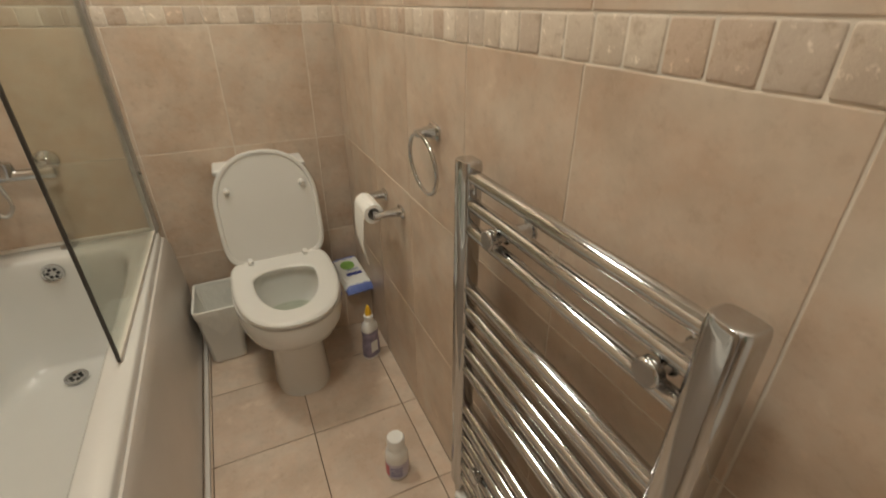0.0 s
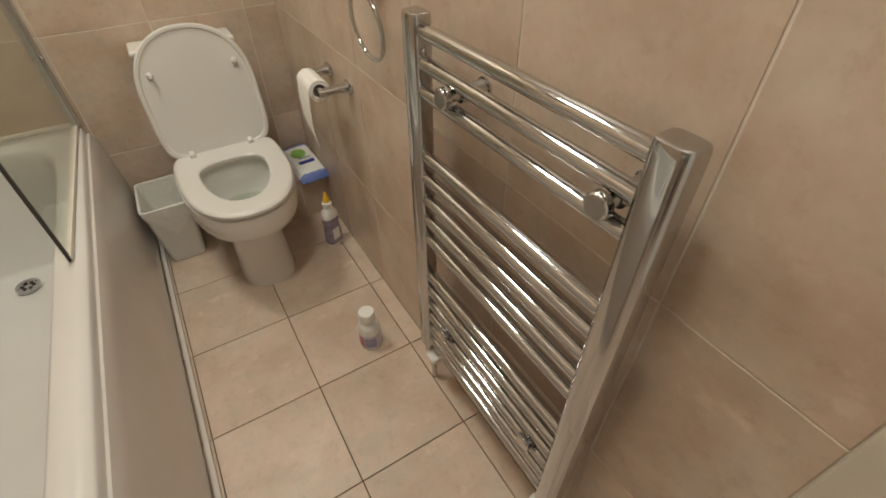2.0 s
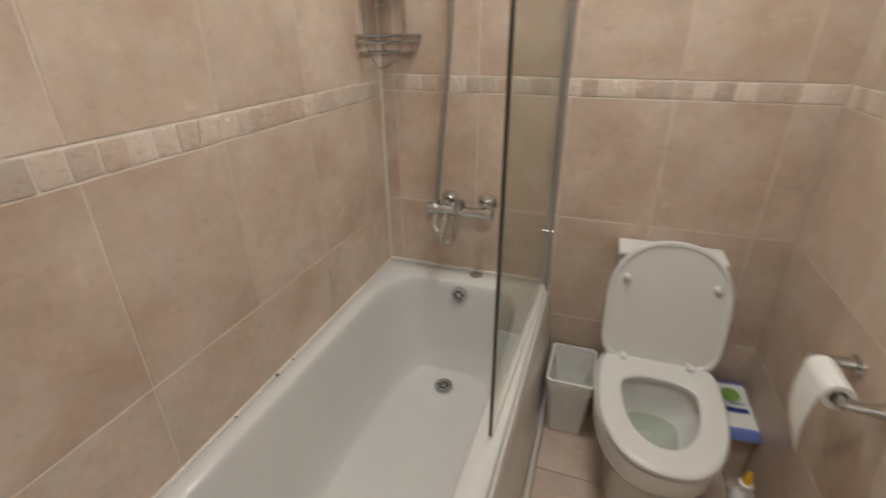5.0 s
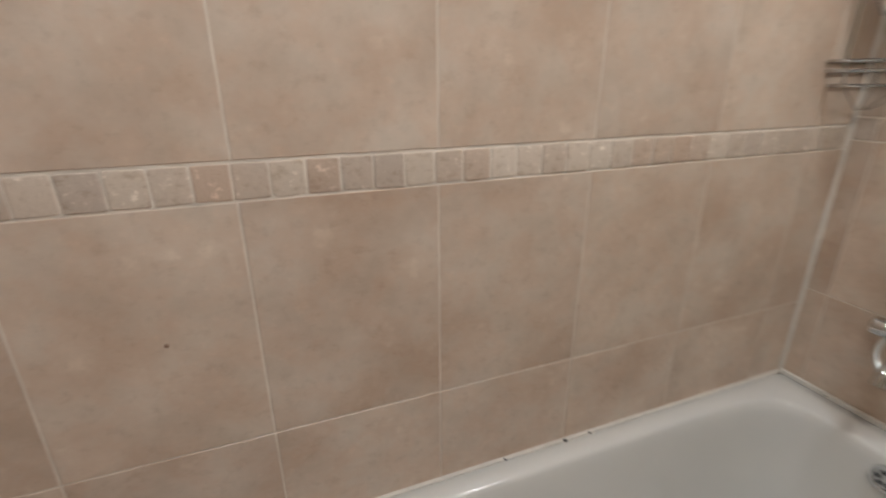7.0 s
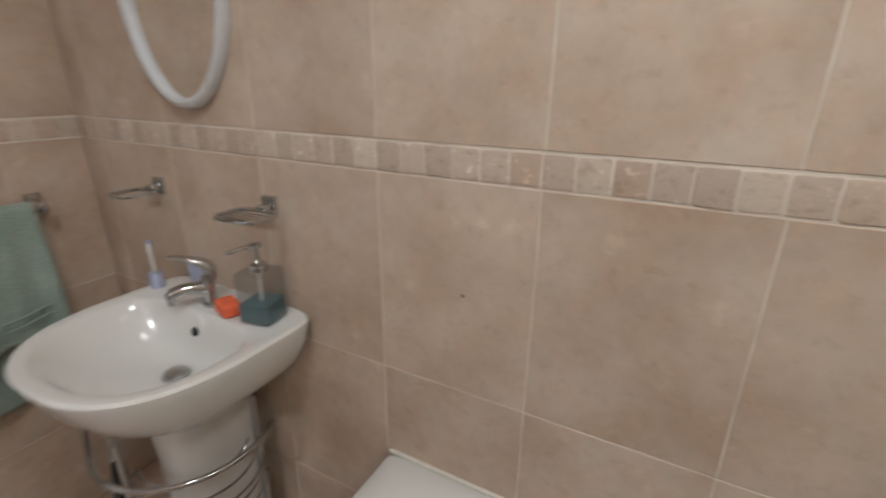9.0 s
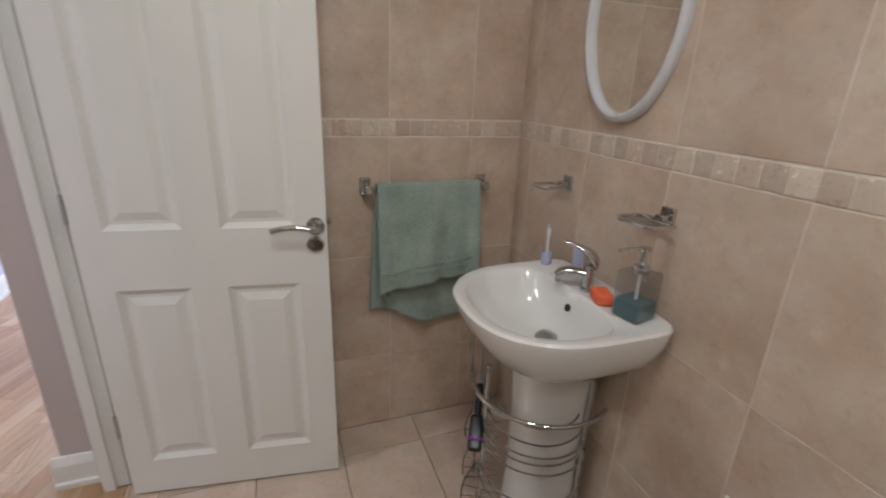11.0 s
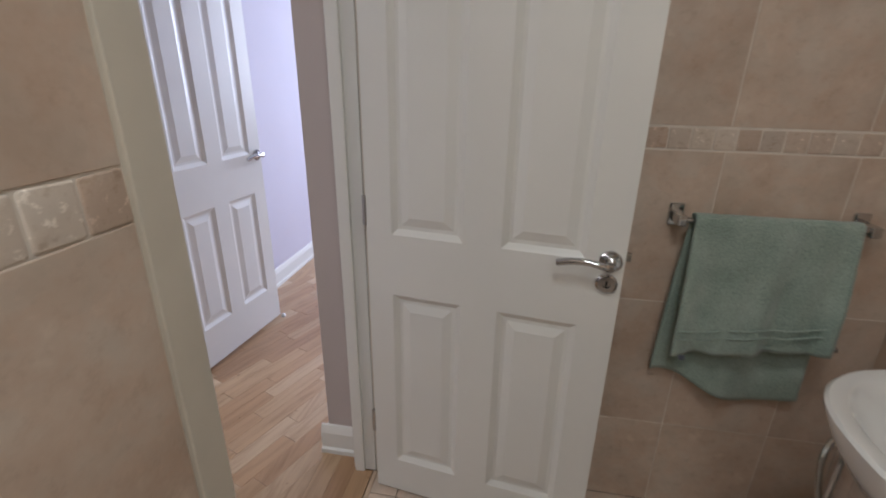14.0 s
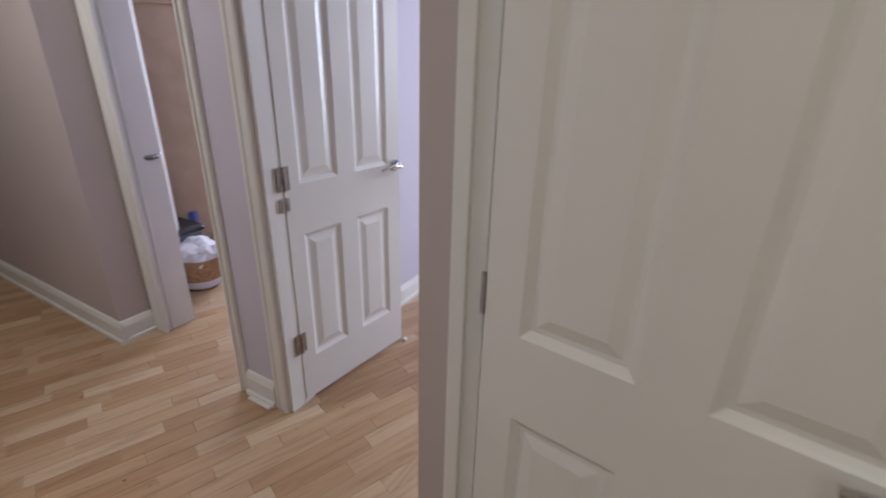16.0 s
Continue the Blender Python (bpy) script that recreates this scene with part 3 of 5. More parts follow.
X0, X1, Y0, Y1 = 0.004, 0.644, 1.035, L - 0.004
loops = [tub_loop(X0, X1, Y0, Y1, 0.462, 60), tub_loop(X0, X1, Y0, Y1, 0.494, 60), tub_loop(X0 + 0.005, X1 - 0.005, Y0 + 0.005, Y1 - 0.005, 0.5, 50),
         tub_loop(0.052, 0.584, 1.115, 2.625, 0.5, 9), tub_loop(0.060, 0.576, 1.123, 2.617, 0.494, 8), tub_loop(0.068, 0.570, 1.14, 2.61, 0.46, 7),
         tub_loop(0.082, 0.568, 1.20, 2.60, 0.33, 6), tub_loop(0.098, 0.55, 1.30, 2.585, 0.21, 5), tub_loop(0.12, 0.53, 1.40, 2.56, 0.145, 4.5),
         tub_loop(0.16, 0.49, 1.48, 2.52, 0.12, 4), tub_loop(0.26, 0.40, 1.8, 2.3, 0.114, 3)]
inner = [bend(chain, 4) for chain in zip(*loops[4:])]
loops = loops[:4] + [list(ring_) for ring_ in zip(*inner)]
tub_ob = part("tub", skin(loops, cap_first=False), M_ACRYLIC, bath)
tub_ob.data.set_sharp_from_angle(angle=radians(70))
for k, (mx, my, mr) in enumerate(((0.010, 1.96, 0.006), (0.010, 2.03, 0.004), (0.010, 1.80, 0.004), (0.13, L - 0.009, 0.006), (0.44, L - 0.009, 0.005), (0.52, L - 0.009, 0.007), (0.56, L - 0.009, 0.004))):
    bm = lathe(((0.0005, 0), (mr, 0), (mr * 0.6, 0.0012), (0.0005, 0.0014)), 9, at=(mx - 0.335, my - 1.875, 0.5052))
    part("mould_spot", bm, M_SEAL, bath, "dark mould spot in the sealant")
bm = skin([[(x - 0.335, y - 1.875, z) for x, z in ((0.640, -0.001), (0.676, -0.001), (0.680, 0.04), (0.678, 0.25), (0.664, 0.43), (0.650, 0.466), (0.63, 0.466))] for y in (1.045, 1.4, 1.9, 2.3, L - 0.004)])
part("side_panel", bm, M_PANEL, bath, "glossy off-white bath side panel")
bm = skin([[(x - 0.335, y - 1.875, z) for y, z in ((1.03, -0.001), (1.065, -0.001), (1.065, 0.466), (1.03, 0.466))] for x in (0.006, 0.655)])
part("end_panel", bm, M_PANEL, bath, "glossy off-white bath end panel")
part("plinth", box((0.684 - 0.335, 1.045 - 1.875, -0.002), (0.697 - 0.335, L - 0.005 - 1.875, 0.018), 0.002), M_PANEL, bath, "low plinth strip along the floor")
part("sealant", box((0.0, 1.035 - 1.875, 0.499), (0.009, L - 1.876, 0.506), 0.002, m=pose(-0.334, 0, 0)), M_SILICONE, bath, "old white sealant along the wall")


def grating(name, m, parent, r, label):
    bm = lathe(((0.001, 0.0), (r * 0.72, 0.0), (r * 0.78, 0.003), (r * 0.95, 0.004), (r, 0.0), (r, -0.004)), 32)
    bmesh.ops.transform(bm, matrix=m, verts=bm.verts)
    ob = part(name, bm, M_CHROME, parent, label)
    bm = bmesh.new()
    for k in range(6):
        a = math.pi * k / 3
        lathe(((0.001, 0.0008), (r * 0.17, 0.0008), (r * 0.17, 0.0014), (0.001, 0.0014)), 10, bm, (r * 0.45 * math.cos(a), r * 0.45 * math.sin(a), 0))
    bmesh.ops.transform(bm, matrix=m, verts=bm.verts)
    part("hole", bm, M_HOLE, ob, "dark drain holes")
    return ob


grating("overflow", pose(0.333 - 0.335, 2.602 - 1.875, 0.452, 82), bath, 0.032, "round chrome overflow grille")
grating("waste", pose(0.319 - 0.335, 2.462 - 1.875, 0.1275, 0), bath, 0.035, "round chrome waste")
bm = lathe(((0.001, 0), (0.025, 0), (0.025, 0.004), (0.018, 0.007), (0.001, 0.007)), 24, at=(0.376, 2.690, 0.502))
tagged(link_mesh("bath_plug", bm, M_STEEL), "grey metal bath plug lying on the bath rim", "plug")

# shower screen
screen = thing("shower_screen", (0.624, 2.335, 0.506), "clear glass shower screen with a dark edge seal", "shower screen", rz=-1.4)
glass = part("pane", box((-0.003, -0.385, 0.012), (0.003, 0.365, 1.40), 0.001), M_GLASS, screen, "clear greenish glass pane")
glass.visible_shadow = False
part("edge_seal", box((-0.0035, -0.390, 0.0), (0.0035, -0.382, 1.40), 0.001), M_SEAL, screen, "dark vertical edge strip")
part("bottom_seal", box((-0.006, -0.388, 0.0), (0.006, 0.37, 0.013), 0.002), M_SILICONE, screen, "translucent seal along the rim")
bm = box((-0.012, 0.350, 0.0), (0.012, 0.384, 1.42), 0.003)
box_in(bm, (-0.008, 0.335, 0.0), (0.008, 0.352, 1.42), 0.002)
part("wall_profile", bm, M_STEEL, screen, "satin aluminium wall profile")
bm = tube([(0, 0.345, 0.22), (0.018, 0.345, 0.22)], 0.006)
part("profile_screw", bm, M_CHROME, screen, "small chrome adjusting screw")

structure("trim_11", box((0.0, L - 0.009, 0.502), (0.009, L - 0.0005, CEIL), 0.003), M_SILICONE, "white sealant bead in the shower corner")
structure("trim_12", box((0.009, L - 0.012, 0.5015), (0.62, L - 0.0005, 0.514), 0.002), M_SILICONE, "white sealant bead along the bath end")

# shower mixer, rail and corner basket
mixer = thing("shower_mixer", (0.315, L - 0.06, 0.770), "chrome bath and shower mixer on the tiled wall", "mixer tap")
bm = tube([(-0.09, 0, 0), (0.10, 0, 0)], 0.017, 18)
lathe(((0.001, 0), (0.021, 0), (0.022, 0.02), (0.018, 0.04), (0.001, 0.042)), 18, bm, at=(0, 0, 0))
part("valve_body", bm, M_CHROME, mixer)
for sx in (-0.055, 0.09):
    bm = lathe(((0.001, 0), (0.034, 0), (0.033, 0.008), (0.02, 0.02), (0.014, 0.024), (0.013, 0.052), (0.001, 0.052)), 26)
    bmesh.ops.transform(bm, matrix=pose(sx, 0.059, 0.022, 90), verts=bm.verts)
    part("wall_flange", bm, M_CHROME, mixer)
for sx, sgn in ((-0.088, -1), (0.088, 1)):
    bm = lathe(((0.001, 0), (0.019, 0), (0.022, 0.006), (0.022, 0.03), (0.015, 0.036), (0.001, 0.037)), 12)
    bmesh.ops.transform(bm, matrix=pose(sx, 0, 0, 0, 90 * sgn), verts=bm.verts)
    part("tap_handle", bm, M_CHROME, mixer)
part("spout", tube(bend([(-0.05, 0, -0.01), (-0.05, -0.02, -0.04), (-0.05, -0.055, -0.075), (-0.05, -0.075, -0.105)]), 0.014, 14), M_CHROME, mixer)
part("hose", tube(bend([(-0.09, -0.005, -0.015), (-0.088, -0.03, -0.05), (-0.06, -0.05, -0.085), (-0.03, -0.045, -0.11), (-0.012, -0.03, -0.08), (-0.03, -0.01, -0.02)]), 0.006, 8), M_STEEL, mixer, "short grey loop of hose")
rail = thing("shower_riser", (0.26, L - 0.055, 0.78), "grey metal shower riser above the mixer", "shower rail")
part("pipe", tube([(-0.036, 0, 0.01), (-0.012, 0, 0.27), (0.016, 0, 0.55), (0.045, 0, 1.32)], 0.0095, 12), M_STEEL, rail)
part("bracket", tube([(0.0435, 0, 1.28), (0.0435, 0.054, 1.28)], 0.012, 12), M_STEEL, rail)
part("collar", lathe(((0.001, -0.03), (0.014, -0.03), (0.014, 0.02), (0.001, 0.02)), 14, at=(-0.036, 0, 0.0)), M_CHROME, rail)

basket = thing("corner_basket", (0.006, L - 0.006, 1.30), "chrome wire corner basket hung in the shower corner", "shower caddy")


def quarter(r, z, n=14):
    return [(r * math.cos(radians(-90 * i / n)), r * math.sin(radians(-90 * i / n)), z) for i in range(n + 1)]


for z, r in ((0.045, 0.155), (0.025, 0.152), (-0.005, 0.13)):
    part("rim_wire", tube([(0, 0, z)] + quarter(r, z) + [(0, 0, z)], 0.0035, 8), M_CHROME, basket)
for f in (0.25, 0.42, 0.58, 0.74, 0.9):
    part("floor_wire", tube(quarter(0.13 * f + 0.01, -0.005), 0.002, 6), M_CHROME, basket)
for a in (-12, -34, -56, -78):
    c, s = math.cos(radians(a)), math.sin(radians(a))
    part("side_wire", tube([(0.152 * c, 0.152 * s, 0.045), (0.13 * c, 0.13 * s, -0.005), (0.02 * c, 0.02 * s, -0.06)], 0.0022, 6), M_CHROME, basket)
for p in ((0.1, -0.004), (0.004, -0.1)):
    part("hanger", tube([(p[0], p[1], 0.045), (p[0], p[1], 0.33)], 0.003, 6), M_CHROME, basket)
# item like a shower head, a turned steel disc with a neck
bm = lathe(((0.001, 0), (0.05, 0.006), (0.055, 0.016), (0.03, 0.03), (0.012, 0.045), (0.001, 0.046)), 24, at=(0.085, L - 0.09, 1.495))
tagged(link_mesh("sponge_puff", bm, M_STEEL), "grey round bath item resting in the upper basket", "bath item")
basket2 = copy_thing(basket, pose(0.006, L - 0.006, 1.50))
tagged(basket2, "upper chrome wire corner basket in the shower corner")

# ---- toilet ----
toilet = thing("toilet", (1.022, 2.287, 0), "white ceramic toilet with seat lid raised", "toilet")
bm = skin([egg(0, 0.06, z, f, b, h, nf, nb) for z, f, b, h, nf, nb in (
    (0.0, 0.158, 0.20, 0.098, 2.6, 5), (0.02, 0.156, 0.20, 0.096, 2.6, 5), (0.10, 0.148, 0.20, 0.090, 2.6, 5), (0.19, 0.150, 0.20, 0.092, 2.5, 5), (0.235, 0.168, 0.21, 0.104, 2.4, 4.5), (0.255, 0.198, 0.212, 0.122, 2.4, 4.2),
    (0.272, 0.238, 0.215, 0.146, 2.35, 4), (0.295, 0.266, 0.22, 0.163, 2.3, 4), (0.325, 0.281, 0.224, 0.172, 2.3, 4), (0.365, 0.286, 0.226, 0.175, 2.3, 4), (0.384, 0.285, 0.226, 0.174, 2.3, 4), (0.390, 0.276, 0.22, 0.167, 2.3, 4),
    (0.388, 0.226, 0.08, 0.122, 2.2, 2.4), (0.36, 0.222, 0.078, 0.120, 2.2, 2.4), (0.30, 0.19, 0.075, 0.104, 2.1, 2.4), (0.24, 0.12, 0.06, 0.07, 2.1, 2.2), (0.215, 0.05, 0.04, 0.035, 2, 2))])
part("pan", bm, M_CERAMIC, toilet)
part("water", skin([egg(0, 0.06, z, 0.128, 0.078, 0.077) for z in (0.258, 0.262)]), M_GLASS, toilet, "still water in the bowl")
seat = [egg(0, 0.055, z, f, b, h, nf, nb) for z, f, b, h, nf, nb in (
    (0.394, 0.280, 0.16, 0.162, 2.35, 5), (0.398, 0.288, 0.165, 0.170, 2.35, 5), (0.407, 0.289, 0.165, 0.170, 2.35, 5), (0.413, 0.284, 0.162, 0.166, 2.35, 5), (0.416, 0.274, 0.156, 0.158, 2.35, 5),
    (0.4145, 0.216, 0.074, 0.113, 2.15, 2.3), (0.407, 0.206, 0.064, 0.103, 2.15, 2.3), (0.396, 0.206, 0.064, 0.103, 2.15, 2.3), (0.394, 0.215, 0.072, 0.110, 2.15, 2.3), (0.394, 0.280, 0.16, 0.162, 2.35, 5))]
part("seat", skin(seat, False, False), M_SEAT, toilet, "white plastic seat ring")
tilt = pose(0, 0.205, 0.41, 90 - 13)


def lid_loop(z, inset):
    return [tuple(tilt @ Vector((x, -y, z))) for x, y, _ in egg(0, -0.192, 0, 0.196 - inset, 0.205 - inset, 0.175 - inset, 2.25, 6)]


part("lid", skin([lid_loop(z, i) for z, i in ((0.0, 0.006), (0.003, 0.0), (0.012, 0.0), (0.017, 0.004), (0.017, 0.012), (0.012, 0.016), (0.012, 0.06))]), M_SEAT, toilet, "raised white plastic lid")
for sx in (-0.125, 0.125):
    bm = lathe(((0.001, 0), (0.010, 0), (0.009, 0.012), (0.006, 0.02), (0.001, 0.021)), 14)
    bmesh.ops.transform(bm, matrix=tilt @ pose(sx, 0.262, 0.012), verts=bm.verts)
    part("bumper", bm, M_SEAT, toilet)
for sx in (-0.098, 0.092):
    bm = box((sx - 0.009, 0.168, 0.402), (sx + 0.009, 0.212, 0.428), 0.004)
    tube([(sx - 0.014, 0.205, 0.415), (sx + 0.014, 0.205, 0.415)], 0.009, 12, bm=bm)
    part("seat_hinge", bm, M_SEAT, toilet)
bm = box((-0.152, 0.318, 0.36), (0.152, 0.424, 0.704), 0.022, 4)
part("cistern", bm, M_CERAMIC, toilet)
part("cistern_lid", box((-0.157, 0.313, 0.704), (0.157, 0.427, 0.724), 0.008, 3), M_CERAMIC, toilet)
part("cistern_foot", box((-0.10, 0.255, 0.0), (0.10, 0.41, 0.39), 0.015), M_CERAMIC, toilet)

# pipe boxing beside the toilet, tiled
boxing = structure("pipe_boxing", box((1.125, 2.515, 0), (W - 0.001, L - 0.001, 0.185)), M_GROUT, "low tiled pipe boxing beside the toilet")
for a, b in ((1.127, 1.25), (1.253, W - 0.003)):
    ob = new("tile", tile_mesh(b - a, 0.178, mat=M_TILE))
    ob.parent = boxing
    ob.matrix_world = pose((a + b) / 2, 2.515, 0.093, 90)
    ob = new("tile", tile_mesh(b - a, L - 2.521, mat=M_TILE))
    ob.parent = boxing
    ob.matrix_world = pose((a + b) / 2, (L + 2.515) / 2, 0.185)

wipes = thing("wipes_pack", pose(1.300, 2.580, 0.210, 9, 0, 5), "soft pack of cleaning wipes in white and blue, lying down", "wipes")
nx, ny = 12, 16
bm = bmesh.new()
for sgn in (1, -1):
    grid = [[bm.verts.new(((i / nx - 0.5) * 0.118, (k / ny - 0.5) * 0.236, sgn * 0.024 * (max(0, 1 - (2 * k / ny - 1) ** 6) * max(0, 1 - (2 * i / nx - 1) ** 8)) ** 0.5 + 0.002 * math.sin(i * 2.1 + k * 1.3))) for i in range(nx + 1)] for k in range(ny + 1)]
    for k in range(ny):
        for i in range(nx):
            f = bm.faces.new((grid[k][i], grid[k][i + 1], grid[k + 1][i + 1], grid[k + 1][i]))
            f.material_index = 1 if k < 2 or k > 13 else 0
part("wrapper", bm, (M_WHITEPL, M_BLUE), wipes)
part("green_print", lathe(((0.001, 0.0), (0.03, 0.0), (0.03, 0.001), (0.001, 0.001)), 20, at=(-0.006, 0.038, 0.026)), M_GREEN, wipes, "round lime green print")
bm = box((-0.03, -0.032, 0.025), (0.035, -0.014, 0.0265))
part("blue_bar", bm, M_NAVY, wipes, "dark blue bar print")
part("label_lines", box((-0.02, 0.0, 0.0265), (0.03, 0.006, 0.0275)), M_PALEBLUE, wipes, "pale blue unreadable line of print")

cleaner = thing("cleaner_bottle", (1.286, 2.296, 0), "white and lilac cleaner bottle with a yellow nozzle on the floor", "bottle", rz=25)
bm = skin([egg(0, 0, z, d, d, w, 2.6, 2.6, 28) for z, d, w in ((0.0, 0.022, 0.031), (0.004, 0.025, 0.034), (0.06, 0.025, 0.034), (0.10, 0.023, 0.029), (0.135, 0.025, 0.033), (0.155, 0.022, 0.029), (0.168, 0.014, 0.016), (0.178, 0.014, 0.015))])
part("body", bm, M_WHITEPL, cleaner)
bm = skin([egg(0, 0, z, d, d, w, 2.6, 2.6, 28) for z, d, w in ((0.012, 0.0258, 0.0348), (0.06, 0.0258, 0.0348), (0.10, 0.0238, 0.0298), (0.13, 0.0255, 0.0335))], False, False)
part("wrap_label", bm, plain("violet_label", (0.30, 0.26, 0.36), 0.4, 0.45, 45), cleaner, "violet printed wrap")
part("label_patch", box((-0.02, -0.0262, 0.035), (0.012, -0.0248, 0.085), 0.0005), M_WHITEPL, cleaner, "white patch on the label")
bm = lathe(((0.001, 0.176), (0.018, 0.176), (0.0185, 0.194), (0.012, 0.199), (0.001, 0.199)), 20)
part("collar", bm, M_WHITEPL, cleaner)
part("nozzle", lathe(((0.001, 0.198), (0.013, 0.198), (0.012, 0.212), (0.007, 0.228), (0.004, 0.238), (0.001, 0.239)), 18), M_YELLOW, cleaner, "yellow nozzle cap")

pill = thing("white_bottle", (1.203, 1.768, 0), "small white plastic bottle with a printed label on the floor", "bottle", rz=-20)
pill.scale = (1.14, 1.14, 1.2)
part("body", lathe(((0.001, 0), (0.026, 0), (0.029, 0.004), (0.029, 0.072), (0.026, 0.084), (0.018, 0.092), (0.017, 0.1), (0.001, 0.1)), 32), M_WHITEPL, pill)
part("cap", lathe(((0.001, 0.094), (0.022, 0.094), (0.0225, 0.122), (0.020, 0.126), (0.001, 0.126)), 32), M_WHITEPL, pill, "white screw cap")
part("wrap_label", skin([[(0.0294 * math.cos(2 * math.pi * i / 32), 0.0294 * math.sin(2 * math.pi * i / 32), z) for i in range(32)] for z in (0.008, 0.056)], False, False), M_LILACLABEL, pill, "pale lilac label")
for z in (0.018, 0.026, 0.034, 0.042):
    part("print_line", skin([arc(0, 0, zz, 0.0298, -125, -60, 10) for zz in (z, z + 0.003)], False, False, closed=False), M_NAVY, pill, "thin dark line of print")
part("print_band", skin([arc(0, 0, zz, 0.0297, -170, -130, 8) for zz in (0.012, 0.05)], False, False, closed=False), M_PINK, pill, "red-pink band of the label")

pedal = thing("waste_bin", (0.776, 2.592, 0), "white plastic waste bin lined with a thin white bag", "waste bin")


def square(hx, hy, z, r=0.018, jit=0.0, seed=1):
    rng = random.Random(seed)
    pts = []
    for cx, cy, a0 in ((1, -1, -90), (1, 1, 0), (-1, 1, 90), (-1, -1, 180)):
        for t in range(0, 91, 15):
            a = radians(a0 + t)
            pts.append(((hx - r) * cx + r * math.cos(a) + rng.uniform(-jit, jit), (hy - r) * cy + r * math.sin(a) + rng.uniform(-jit, jit), z + rng.uniform(-jit, jit)))
    return pts


part("body", skin([square(0.060, 0.085, 0.0), square(0.062, 0.088, 0.004), square(0.078, 0.108, 0.245), square(0.074, 0.104, 0.245), square(0.058, 0.084, 0.012)]), M_BIN, pedal)
bag = [square(0.050, 0.074, 0.06, jit=0.004, seed=2), square(0.066, 0.094, 0.15, jit=0.004, seed=3), square(0.073, 0.102, 0.23, jit=0.002, seed=4),
       square(0.076, 0.106, 0.251, jit=0.0015, seed=5), square(0.082, 0.112, 0.250, jit=0.0015, seed=6)]


def fuller(ring, n=4):
    """The same ring with n points for each one that it had."""
    pts = [Vector(p) for p in ring]
    return [a.lerp(b, k / n) for a, b in zip(pts, pts[1:] + pts[:1]) for k in range(n)]


def drape(f, seed):
    """A ring of the overhanging bag: it hugs the bin's taper and hangs low in a point at the front."""
    rng, ring = random.Random(seed), []
    loop = [p for p in fuller(fuller(square(0.078, 0.108, 0.0), 2), 2)]
    for x, y, z in loop:
        low = 0.040 + 0.012 * math.sin(55 * x + 40 * y)
        if y < -0.05:
            low += 0.085 * max(0.0, 1 - abs(x - 0.012) / 0.06)
        z = 0.246 - f * low
        k = 1 - 0.2 * (0.245 - z) / 0.245 + 0.045 + 0.045 * f * noise.noise(Vector((x * 60, y * 60, f * 1.5))) + rng.uniform(-0.006, 0.008)
        ring.append((x * k, y * k, z))
    return ring


hem = [drape(f, 20 + i) for i, f in enumerate((0.12, 0.3, 0.5, 0.75, 1.0))]
part("bag", skin([fuller(r) for r in bag] + hem, True, False), M_BAG, pedal, "thin translucent white bin bag folded over the rim")

# ---- towel radiator ----
rad = thing("towel_radiator", (W - 0.060, 1.30, 0), "chrome ladder towel radiator on the tiled wall", "towel radiator")
POSTS = (-0.221, 0.259)
for y in POSTS:
    loop = [(0.012, -0.0225), (0.0165, -0.019), (0.018, -0.010), (0.018, 0.010), (0.0165, 0.019), (0.012, 0.0225), (-0.008, 0.0225), (-0.014, 0.020), (-0.0185, 0.013), (-0.020, 0.0), (-0.0185, -0.013), (-0.014, -0.020), (-0.008, -0.0225)]
    bm = skin([[(x * f, y + w * f, z) for x, w in loop] for z, f in ((0.178, 0.9), (0.181, 1.0), (0.990, 1.0), (0.999, 0.985), (1.004, 0.94), (1.006, 0.8))])
    part("post", bm, M_CHROME, rad, "flat-sided chrome upright")
BARS = (0.981, 0.932, 0.884, 0.761, 0.713, 0.662, 0.612, 0.561, 0.449, 0.400, 0.353, 0.306, 0.259, 0.213)
for z in BARS:
    part("bar", tube([(0.0, POSTS[0] + 0.004, z), (0.0, 0.0, z), (0.0, POSTS[1] - 0.004, z)], 0.0122, 18), M_CHROME, rad)
for y, z in ((-0.168, 0.909), (0.149, 0.909), (-0.146, 0.330), (0.156, 0.330)):
    bm = lathe(((0.001, 0), (0.014, 0), (0.0165, 0.002), (0.017, 0.004), (0.017, 0.013), (0.015, 0.015), (0.009, 0.016), (0.009, 0.034), (0.014, 0.036), (0.0145, 0.080), (0.018, 0.081), (0.018, 0.0855), (0.001, 0.0855)), 24)
    bmesh.ops.transform(bm, matrix=pose(-0.026, y, z, 0, 90), verts=bm.verts)
    part("wall_bracket", bm, M_CHROME, rad, "round chrome wall bracket")
for y in POSTS:
    bm = tube([(0, y, 0.185), (0, y, 0.128)], 0.011, 14)
    tube(bend([(0, y, 0.135), (0.004, y, 0.085), (0.011, y - 0.003, 0.045), (0.012, y - 0.003, 0.0)]), 0.0075, 10, bm=bm)
    lathe(((0.001, 0.146), (0.0135, 0.146), (0.0135, 0.164), (0.001, 0.164)), 6, bm, at=(0, y, 0))
    valve = part("valve", bm, M_CHROME, rad, "chrome valve and supply pipe")
    bm = lathe(((0.001, 0), (0.016, 0), (0.0175, 0.004), (0.0165, 0.034), (0.012, 0.039), (0.001, 0.04)), 18)
    bmesh.ops.transform(bm, matrix=pose(0.0, y - 0.006, 0.133, 90, 0, 180 if y < 0 else 0), verts=bm.verts)
    part("valve_cap", bm, M_WHITEPL, valve, "white plastic valve cap")

